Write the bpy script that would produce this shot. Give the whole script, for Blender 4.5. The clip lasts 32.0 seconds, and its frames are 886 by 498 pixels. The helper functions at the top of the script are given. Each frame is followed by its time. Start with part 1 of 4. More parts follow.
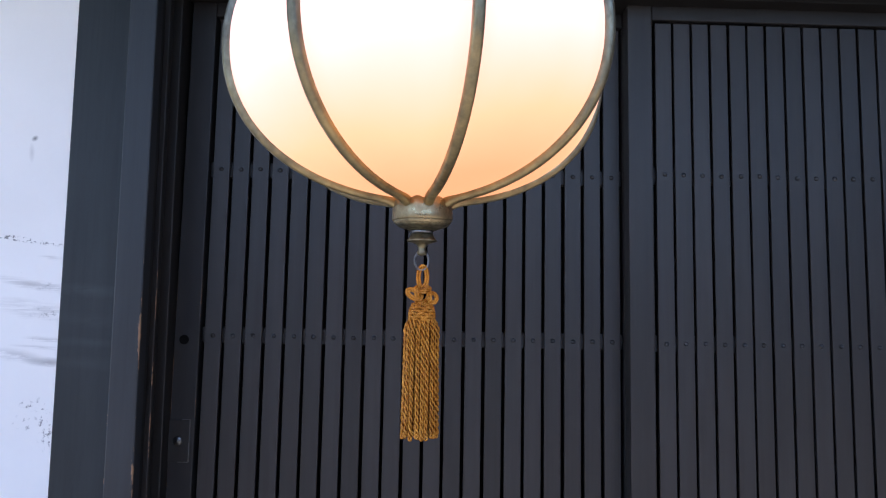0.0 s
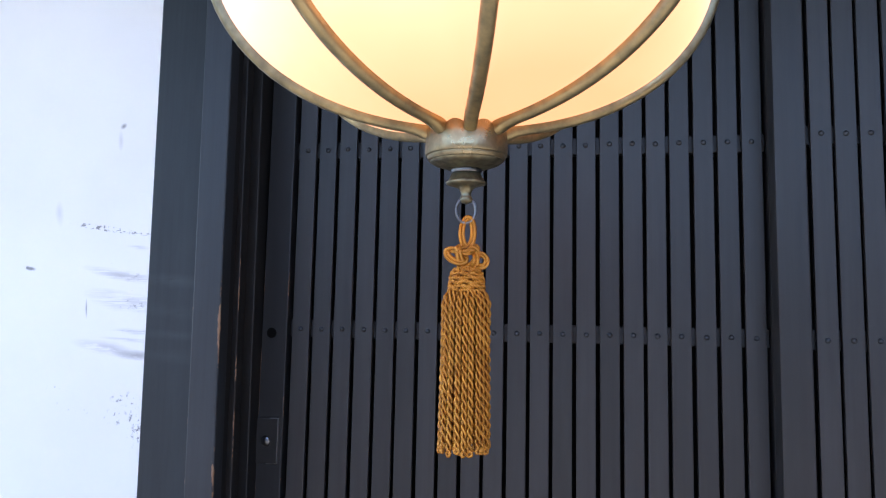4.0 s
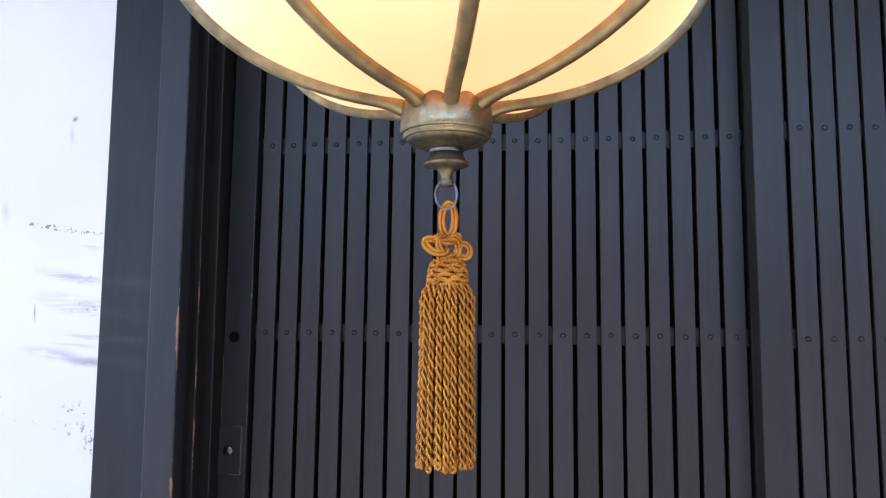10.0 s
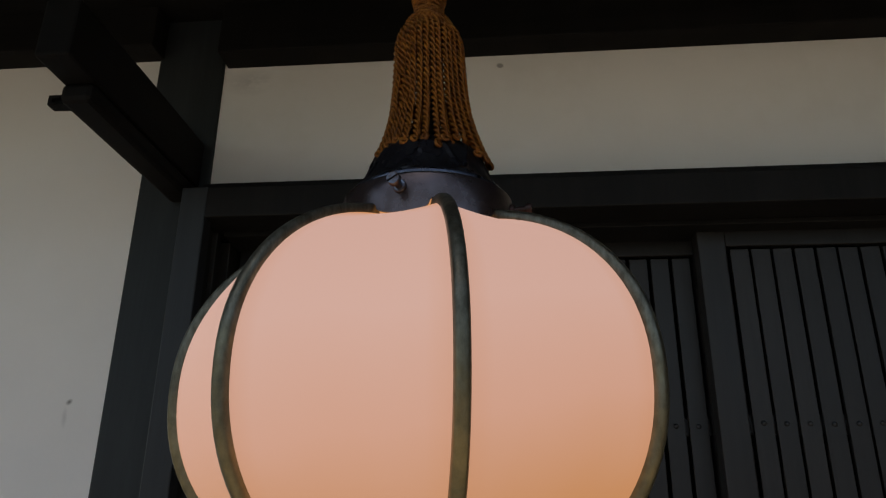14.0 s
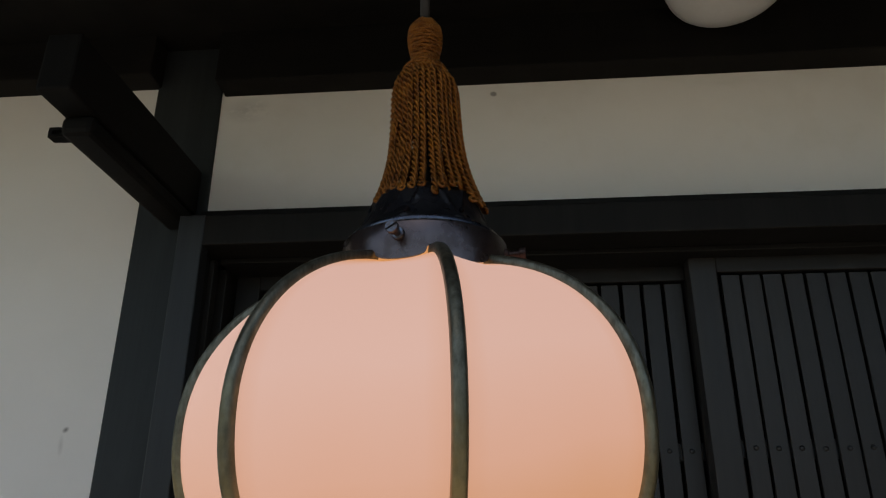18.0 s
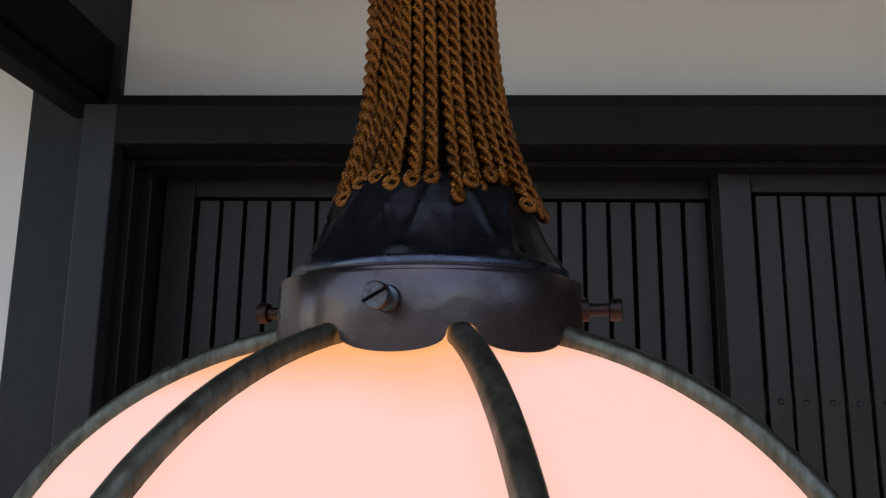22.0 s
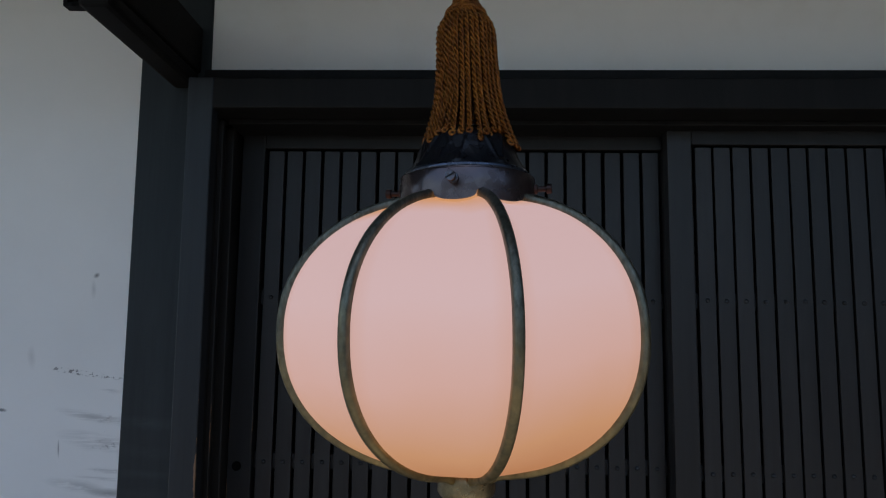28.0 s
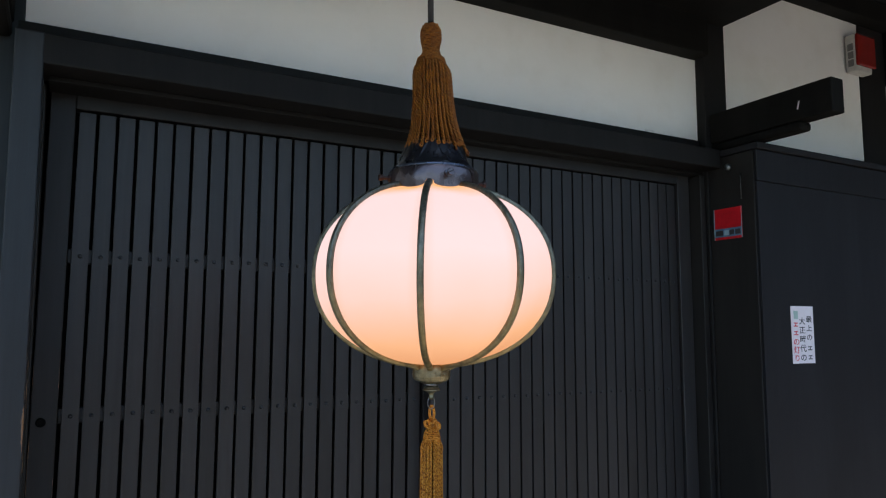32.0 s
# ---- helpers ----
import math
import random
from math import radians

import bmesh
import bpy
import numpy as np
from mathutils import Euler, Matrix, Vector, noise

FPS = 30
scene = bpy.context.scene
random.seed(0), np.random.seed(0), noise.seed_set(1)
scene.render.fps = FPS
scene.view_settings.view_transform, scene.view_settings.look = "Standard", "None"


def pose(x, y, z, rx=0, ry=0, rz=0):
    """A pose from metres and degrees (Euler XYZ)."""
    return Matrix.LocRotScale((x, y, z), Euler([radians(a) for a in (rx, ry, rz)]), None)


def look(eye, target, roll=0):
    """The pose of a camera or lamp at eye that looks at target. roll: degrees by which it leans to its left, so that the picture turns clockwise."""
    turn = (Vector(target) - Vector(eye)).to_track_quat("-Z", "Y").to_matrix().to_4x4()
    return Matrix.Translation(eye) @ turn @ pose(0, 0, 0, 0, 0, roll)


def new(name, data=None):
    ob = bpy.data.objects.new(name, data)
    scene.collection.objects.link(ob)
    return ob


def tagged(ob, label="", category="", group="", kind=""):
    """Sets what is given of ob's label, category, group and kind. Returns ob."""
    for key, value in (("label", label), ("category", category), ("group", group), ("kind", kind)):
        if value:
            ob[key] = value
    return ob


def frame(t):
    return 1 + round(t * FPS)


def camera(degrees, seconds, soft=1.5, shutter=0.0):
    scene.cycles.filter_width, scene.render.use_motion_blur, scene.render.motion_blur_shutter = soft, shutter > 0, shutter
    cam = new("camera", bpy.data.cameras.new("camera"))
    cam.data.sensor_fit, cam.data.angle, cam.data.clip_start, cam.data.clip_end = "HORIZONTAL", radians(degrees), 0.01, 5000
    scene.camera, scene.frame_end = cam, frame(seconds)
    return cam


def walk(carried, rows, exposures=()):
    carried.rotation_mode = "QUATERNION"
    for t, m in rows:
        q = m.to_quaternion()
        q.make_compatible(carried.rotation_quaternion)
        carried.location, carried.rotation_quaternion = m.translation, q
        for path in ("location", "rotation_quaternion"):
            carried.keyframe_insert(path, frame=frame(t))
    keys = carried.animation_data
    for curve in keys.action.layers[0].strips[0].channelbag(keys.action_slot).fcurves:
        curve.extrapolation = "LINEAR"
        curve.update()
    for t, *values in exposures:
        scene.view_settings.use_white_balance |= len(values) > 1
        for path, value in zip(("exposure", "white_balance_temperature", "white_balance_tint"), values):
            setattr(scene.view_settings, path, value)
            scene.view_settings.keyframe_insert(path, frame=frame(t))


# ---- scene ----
cam = camera(63.7, 32.0, soft=1.2)
PATH = [
    (0, (0.0449, 0.0156, 1.2817), (0.0928, 2.0044, 1.4869), 1.10),
    (0.5, (0.0403, 0.0334, 1.2727), (0.1096, 2.0217, 1.4780), 1.00),
    (1, (0.0316, 0.0673, 1.2639), (0.1065, 2.0547, 1.4751), 1.12),
    (1.5, (0.0451, 0.1063, 1.2569), (0.1025, 2.0942, 1.4681), 0.92),
    (2, (0.0585, 0.1421, 1.2570), (0.0571, 2.1311, 1.4661), 1.04),
    (2.5, (0.0859, 0.1730, 1.2563), (-0.0192, 2.1593, 1.4651), 1.13),
    (3, (0.1132, 0.1879, 1.2514), (-0.1025, 2.1659, 1.4542), 1.23),
    (3.5, (0.1307, 0.1969, 1.2576), (-0.1847, 2.1610, 1.4642), 1.01),
    (4, (0.1171, 0.2378, 1.2578), (-0.2076, 2.2004, 1.4642), 1.20),
    (4.5, (0.1144, 0.2697, 1.2510), (-0.1750, 2.2372, 1.4634), 0.82),
    (6.5, (0.0947, 0.3230, 1.2430), (-0.1625, 2.2938, 1.4660), 0.41),
    (7, (0.0951, 0.3210, 1.2443), (-0.1506, 2.2932, 1.4672), 0.52),
    (7.5, (0.1019, 0.3243, 1.2432), (-0.1459, 2.2966, 1.4641), 0.61),
    (8, (0.1067, 0.3256, 1.2460), (-0.1431, 2.2981, 1.4627), 0.61),
    (8.5, (0.1055, 0.3220, 1.2441), (-0.1401, 2.2950, 1.4607), 0.61),
    (9, (0.1073, 0.3184, 1.2460), (-0.1355, 2.2921, 1.4593), 0.70),
    (9.5, (0.1045, 0.3150, 1.2467), (-0.1402, 2.2884, 1.4603), 0.80),
    (10, (0.0998, 0.3008, 1.2543), (-0.1370, 2.2749, 1.4706), 0.67),
    (10.5, (0.0993, 0.2704, 1.2961), (-0.1230, 2.2457, 1.5173), 0.38),
    (11, (0.1030, 0.2397, 1.3449), (-0.1073, 2.2048, 1.6517), 0.45),
    (11.5, (0.1032, 0.2171, 1.3818), (-0.0889, 2.1596, 1.8175), 0.26),
    (12, (0.1056, 0.1973, 1.4200), (-0.0803, 2.1192, 1.9414), 0.56),
    (12.5, (0.1107, 0.1820, 1.4431), (-0.0760, 2.0875, 2.0213), 0.66),
    (13, (0.1117, 0.1717, 1.4607), (-0.0750, 2.0603, 2.0918), 0.46),
    (13.5, (0.1157, 0.1685, 1.4757), (-0.0709, 2.0425, 2.1489), 0.58),
    (14, (0.1165, 0.1652, 1.4806), (-0.0708, 2.0291, 2.1812), 0.71),
    (14.5, (0.1159, 0.1583, 1.4871), (-0.0689, 2.0164, 2.2036), 0.69),
    (15, (0.1183, 0.1454, 1.4905), (-0.0599, 2.0000, 2.2178), 0.86),
    (15.5, (0.1177, 0.1443, 1.4940), (-0.0580, 1.9958, 2.2296), 0.58),
    (17.5, (0.1112, 0.1365, 1.4980), (-0.0609, 1.9851, 2.2416), 0.33),
    (18, (0.1166, 0.1364, 1.4975), (-0.0530, 1.9854, 2.2407), 0.34),
    (18.5, (0.1218, 0.1435, 1.4970), (-0.0482, 1.9955, 2.2325), 0.40),
    (19, (0.1189, 0.1438, 1.5175), (-0.0494, 2.0039, 2.2328), 0.68),
    (19.5, (0.1104, 0.1681, 1.5590), (-0.0343, 2.0592, 2.1938), 0.89),
    (20, (0.1018, 0.2023, 1.6216), (-0.0029, 2.1368, 2.1185), 1.20),
    (20.5, (0.0864, 0.2518, 1.6746), (0.0022, 2.2098, 2.0735), 1.49),
    (21, (0.0799, 0.3132, 1.6915), (-0.0109, 2.2774, 2.0568), 1.29),
    (21.5, (0.0711, 0.3815, 1.7012), (-0.0088, 2.3477, 2.0585), 0.92),
    (22, (0.0573, 0.4097, 1.7130), (-0.0108, 2.3749, 2.0781), 0.75),
    (22.5, (0.0614, 0.4120, 1.7135), (0.0081, 2.3761, 2.0872), 0.53),
    (23, (0.0625, 0.4114, 1.7131), (0.0206, 2.3762, 2.0843), 0.31),
    (23.5, (0.0609, 0.4185, 1.7109), (0.0189, 2.3834, 2.0819), 0.43),
    (24, (0.0542, 0.4139, 1.7086), (0.0170, 2.3795, 2.0762), 0.56),
    (24.5, (0.0500, 0.4050, 1.7012), (0.0132, 2.3719, 2.0620), 0.55),
    (26.5, (0.0675, 0.2461, 1.6394), (-0.0252, 2.2147, 1.9800), 0.96),
    (27, (0.0810, 0.1704, 1.6172), (-0.0220, 2.1417, 1.9388), 0.78),
    (27.5, (0.0890, 0.0578, 1.5878), (-0.0749, 2.0335, 1.8519), 1.00),
    (28, (0.0400, -0.0528, 1.5713), (-0.0320, 1.9300, 1.8228), 0.81),
    (28.5, (-0.0753, -0.1606, 1.5545), (0.1352, 1.8128, 1.8021), -0.21),
    (29, (-0.1785, -0.2463, 1.5318), (0.2464, 1.6934, 1.7710), -0.32),
    (29.5, (-0.2306, -0.2920, 1.5140), (0.3079, 1.6220, 1.7300), -0.31),
    (30, (-0.2648, -0.3326, 1.4912), (0.3145, 1.5692, 1.7097), 0.08),
    (30.5, (-0.3530, -0.4233, 1.4943), (0.2645, 1.4658, 1.7182), 0.39),
    (31, (-0.4531, -0.4288, 1.4775), (0.2464, 1.4345, 1.6742), 0.79),
    (31.5, (-0.5311, -0.3908, 1.4785), (0.3118, 1.4104, 1.6912), 0.29),
    (32, (-0.5571, -0.3388, 1.4825), (0.3858, 1.4111, 1.7032), 0.19),
]
EXPOSURES = [(0, 1.83, 5900, 16), (1, 1.93, 5900, 17), (2, 2.11, 5850, 17), (3, 2.22, 5850, 15), (4, 2.23, 5850, 14), (7, 2.28, 6100, 17), (9.4, 2.3, 6100, 17), (10, 2.36, 6100, 18), (10.5, 2.26, 6100, 17),
             (11, 1.9, 6100, 14), (12, 0.74, 6850, 3), (13, 0.32, 7500, 6), (14.5, 0.22, 7650, 8), (15.5, 0.22, 7650, 8), (18.5, 0.42, 7400, 5), (20, 0.52, 7050, 6), (21, 0.9, 7000, 8),
             (22, 1.0, 7000, 11), (23, 1.16, 7000, 12), (24, 1.26, 7000, 15), (24.5, 1.24, 7000, 15), (26.5, 0.68, 6600, 8), (28, 0.34, 6100, 6), (29, 0.54, 6150, 4), (30, 0.88, 6200, 4), (31, 1.0, 6150, 4), (32, 1.22, 6100, 4)]
walk(cam, [(t, look(eye, target, roll)) for t, eye, target, roll in PATH], EXPOSURES)

# ---- light ----
world = bpy.data.worlds.new("sky")
scene.world = world
world.use_nodes = True
wn = world.node_tree.nodes
sky = wn.new("ShaderNodeTexSky")
sky.sky_type, sky.sun_disc = "NISHITA", False
sky.sun_elevation, sky.sun_rotation = radians(70), radians(200)
wn["Background"].inputs["Strength"].default_value = 0.15
world.node_tree.links.new(sky.outputs["Color"], wn["Background"].inputs["Color"])
sun_data = bpy.data.lights.new("sun", "SUN")
sun_data.energy, sun_data.angle, sun_data.color = 1.31, radians(12), (1.0, 0.93, 0.83)
sun = new("sun", sun_data)
sun.matrix_world = look((-1.2, -3.3, 9.6), (0, 0, 0))

# ---- materials ----


def material(name):
    m = bpy.data.materials.new(name)
    m.use_nodes = True
    nt = m.node_tree
    return m, nt, nt.nodes["Principled BSDF"]


def link(nt, a, b):
    nt.links.new(a, b)


def coords(nt, scale=(1, 1, 1), kind="Object"):
    tc = nt.nodes.new("ShaderNodeTexCoord")
    mp = nt.nodes.new("ShaderNodeMapping")
    mp.inputs["Scale"].default_value = scale
    link(nt, tc.outputs[kind], mp.inputs["Vector"])
    return mp.outputs["Vector"]


def noise_tex(nt, vec, scale, detail=5, rough=0.6):
    n = nt.nodes.new("ShaderNodeTexNoise")
    n.inputs["Scale"].default_value, n.inputs["Detail"].default_value, n.inputs["Roughness"].default_value = scale, detail, rough
    link(nt, vec, n.inputs["Vector"])
    return n.outputs["Fac"]


def ramp(nt, fac, stops):
    r = nt.nodes.new("ShaderNodeValToRGB")
    while len(r.color_ramp.elements) < len(stops):
        r.color_ramp.elements.new(0.5)
    for e, (p, c) in zip(r.color_ramp.elements, stops):
        e.position, e.color = p, (*c, 1)
    link(nt, fac, r.inputs["Fac"])
    return r.outputs["Color"]


def mix(nt, fac, a, b, blend="MIX"):
    m = nt.nodes.new("ShaderNodeMix")
    m.data_type, m.blend_type = "RGBA", blend
    for sock, v in ((m.inputs[0], fac), (m.inputs[6], a), (m.inputs[7], b)):
        if isinstance(v, (int, float)):
            sock.default_value = v
        elif isinstance(v, tuple):
            sock.default_value = (*v, 1)
        else:
            link(nt, v, sock)
    return m.outputs[2]


def calc(nt, op, a, b=0.0):
    m = nt.nodes.new("ShaderNodeMath")
    m.operation = op
    for sock, v in ((m.inputs[0], a), (m.inputs[1], b)):
        if isinstance(v, (int, float)):
            sock.default_value = v
        else:
            link(nt, v, sock)
    return m.outputs[0]


def bump(nt, bsdf, height, strength, distance=0.001):
    b = nt.nodes.new("ShaderNodeBump")
    b.inputs["Strength"].default_value, b.inputs["Distance"].default_value = strength, distance
    link(nt, height, b.inputs["Height"])
    link(nt, b.outputs["Normal"], bsdf.inputs["Normal"])


def smear(nt, pos, col, x, z, w, h, strength, lump, tone=(0.22, 0.22, 0.23), tilt=0.0):
    """Rubs an oval, streaky mark of the given tone into a colour, round the point (x, z) of a wall."""
    warp = nt.nodes.new("ShaderNodeVectorMath")
    warp.operation = "MULTIPLY_ADD"
    nn = nt.nodes.new("ShaderNodeTexNoise")
    nn.inputs["Scale"].default_value = 14
    link(nt, pos, nn.inputs["Vector"])
    link(nt, nn.outputs["Color"], warp.inputs[0])
    k = min(0.03, h)
    j = min(0.03, w)
    warp.inputs[1].default_value, warp.inputs[2].default_value = (j, 0, k), (-j / 2, 0, -k / 2)
    add = nt.nodes.new("ShaderNodeVectorMath")
    link(nt, warp.outputs[0], add.inputs[0])
    link(nt, pos, add.inputs[1])
    mp = nt.nodes.new("ShaderNodeMapping")
    mp.vector_type = "TEXTURE"
    mp.inputs["Location"].default_value, mp.inputs["Scale"].default_value = (x, 0, z), (w, 50, h)
    mp.inputs["Rotation"].default_value = (0, radians(tilt), 0)
    link(nt, add.outputs[0], mp.inputs["Vector"])
    ln = nt.nodes.new("ShaderNodeVectorMath")
    ln.operation = "LENGTH"
    link(nt, mp.outputs["Vector"], ln.inputs[0])
    soft = calc(nt, "MAXIMUM", calc(nt, "SUBTRACT", 1.0, ln.outputs["Value"]), 0.0)
    st = nt.nodes.new("ShaderNodeMapping")
    st.inputs["Scale"].default_value = (lump[0], 1, lump[1])
    link(nt, pos, st.inputs["Vector"])
    spot = noise_tex(nt, st.outputs["Vector"], 1.0, 5, 0.7)
    f = calc(nt, "MULTIPLY", soft, ramp(nt, spot, [(lump[2], (0, 0, 0)), (lump[2] + 0.12, (1, 1, 1))]))
    return mix(nt, calc(nt, "MINIMUM", calc(nt, "MULTIPLY", f, strength * 0.6), 0.8), col, tone)


def calc_shift(nt, vec, info):
    """Moves a pattern by a different amount for each board."""
    sh = nt.nodes.new("ShaderNodeVectorMath")
    sh.operation = "ADD"
    link(nt, vec, sh.inputs[0])
    link(nt, calc(nt, "MULTIPLY", info.outputs["Random"], 23.0), sh.inputs[1])
    return sh.outputs[0]


def stained_wood(name, dark, light, worn, rough=0.5, grain=(60, 60, 1.6), wear=None, scuffs=False, spec=0.35, lean=0.0):
    """Black-stained timber: long grain, cloudy weathering, a different tone for each board."""
    m, nt, p = material(name)
    vec = coords(nt, grain)
    info = nt.nodes.new("ShaderNodeObjectInfo")
    shift = nt.nodes.new("ShaderNodeVectorMath")
    shift.operation = "ADD"
    link(nt, vec, shift.inputs[0])
    link(nt, calc(nt, "MULTIPLY", info.outputs["Random"], 40.0), shift.inputs[1])
    g = noise_tex(nt, shift.outputs[0], 1.0, 6, 0.65)
    cloud = noise_tex(nt, calc_shift(nt, coords(nt, (9, 9, 1.6)), info), 1.0, 5, 0.65)
    base = ramp(nt, g, [(0.3, dark), (0.7, light)])
    base = mix(nt, ramp(nt, cloud, [(0.45, (0, 0, 0)), (0.75, (0.6, 0.6, 0.6))]), base, worn)
    tone = calc(nt, "ADD", calc(nt, "MULTIPLY", info.outputs["Random"], 0.36), 0.82)
    v = nt.nodes.new("ShaderNodeHueSaturation")
    link(nt, base, v.inputs["Color"])
    link(nt, tone, v.inputs["Value"])
    out = v.outputs["Color"]
    if wear:
        # paint rubbed off along the free edge at this x and y
        geo = nt.nodes.new("ShaderNodeNewGeometry")
        sep = nt.nodes.new("ShaderNodeSeparateXYZ")
        link(nt, geo.outputs["Position"], sep.inputs[0])
        spots = noise_tex(nt, coords(nt, (40, 40, 9)), 1.0, 6, 0.75)
        low = calc(nt, "MINIMUM", calc(nt, "MAXIMUM", calc(nt, "MULTIPLY", calc(nt, "SUBTRACT", 1.62, sep.outputs["Z"]), 2.2), 0.12), 1.0)
        along = calc(nt, "ADD", sep.outputs["X"], calc(nt, "MULTIPLY", calc(nt, "SUBTRACT", sep.outputs["Z"], 1.6), lean))
        near = 0.0
        for ex, ey, size in wear:
            d = calc(nt, "MAXIMUM", calc(nt, "ABSOLUTE", calc(nt, "SUBTRACT", along, ex)), calc(nt, "ABSOLUTE", calc(nt, "SUBTRACT", sep.outputs["Y"], ey)))
            reach = calc(nt, "MULTIPLY", calc(nt, "MULTIPLY", calc(nt, "MAXIMUM", calc(nt, "SUBTRACT", spots, 0.46), 0.0), size), low)
            near = calc(nt, "MAXIMUM", near, calc(nt, "LESS_THAN", d, reach))
        chips = noise_tex(nt, coords(nt, (55, 55, 14)), 1.0, 6, 0.8)
        near = calc(nt, "MAXIMUM", near, calc(nt, "MULTIPLY", calc(nt, "GREATER_THAN", chips, 0.75), 0.35))
        out = mix(nt, near, out, (0.26, 0.15, 0.085))
    if scuffs:
        geo = nt.nodes.new("ShaderNodeNewGeometry")
        for args in ((-0.785, 1.345, 0.12, 0.020, 0.32), (-0.785, 1.27, 0.12, 0.022, 0.16), (-0.785, 1.215, 0.12, 0.014, 0.23), (-0.785, 1.165, 0.12, 0.02, 0.18)):
            out = smear(nt, geo.outputs["Position"], out, *args, (8, 60, 0.3), (0.10, 0.11, 0.12), 3)
    link(nt, out, p.inputs["Base Color"])
    r = nt.nodes.new("ShaderNodeMapRange")
    r.inputs["To Min"].default_value, r.inputs["To Max"].default_value = rough - 0.08, rough + 0.12
    link(nt, g, r.inputs["Value"])
    link(nt, r.outputs["Result"], p.inputs["Roughness"])
    p.inputs["Specular IOR Level"].default_value = spec
    bump(nt, p, g, 0.25, 0.0012)
    return m


WOOD_POST = stained_wood("post_wood", (0.0165, 0.0205, 0.0230), (0.0265, 0.0320, 0.0355), (0.040, 0.047, 0.052), 0.5, scuffs=True, spec=0.3)
WOOD_CASING = stained_wood("casing_wood", (0.016, 0.0185, 0.0215), (0.025, 0.0285, 0.0325), (0.037, 0.041, 0.046), 0.45, wear=[(-0.617, 1.70, 0.040), (-0.684, 1.70, 0.016)], lean=0.010)
WOOD_SLAT = stained_wood("slat_wood", (0.0178, 0.0170, 0.0170), (0.0258, 0.0248, 0.0248), (0.036, 0.0345, 0.0345), 0.40, spec=0.34)
WOOD_JAMB = stained_wood("jamb_wood", (0.008, 0.0078, 0.0075), (0.015, 0.0142, 0.0135), (0.024, 0.022, 0.020), 0.55, wear=[(-0.628, 1.744, 0.022), (-0.616, 1.787, 0.020), (-0.606, 1.905, 0.02)], lean=0.010)
WOOD_STILE = stained_wood("stile_wood", (0.009, 0.009, 0.0095), (0.014, 0.014, 0.015), (0.022, 0.022, 0.0225), 0.5, wear=[(-0.606, 1.907, 0.02), (-0.54, 1.907, 0.022)])
WOOD_BEAM = stained_wood("beam_wood", (0.004, 0.004, 0.004), (0.009, 0.0085, 0.008), (0.013, 0.012, 0.011), 0.7, (1.6, 50, 50), spec=0.12)
WOOD_PORCH = stained_wood("porch_wood", (0.022, 0.030, 0.042), (0.034, 0.046, 0.062), (0.046, 0.060, 0.078), 0.5, wear=[(-0.655, 0.615, 0.016)])
WOOD_BOX = stained_wood("shutter_wood", (0.0085, 0.0088, 0.0108), (0.0135, 0.014, 0.017), (0.021, 0.0217, 0.026), 0.55, spec=0.25)
WOOD_JAMB_PLAIN = stained_wood("dark_post_wood", (0.007, 0.007, 0.0072), (0.0125, 0.0122, 0.0124), (0.019, 0.0185, 0.0185), 0.6, spec=0.22)
# for the added, unseen wall that darkens reflections
WOOD_FLAG = stained_wood("side_flag_wood", (0.07, 0.06, 0.05), (0.11, 0.095, 0.08), (0.15, 0.13, 0.11), 0.7)


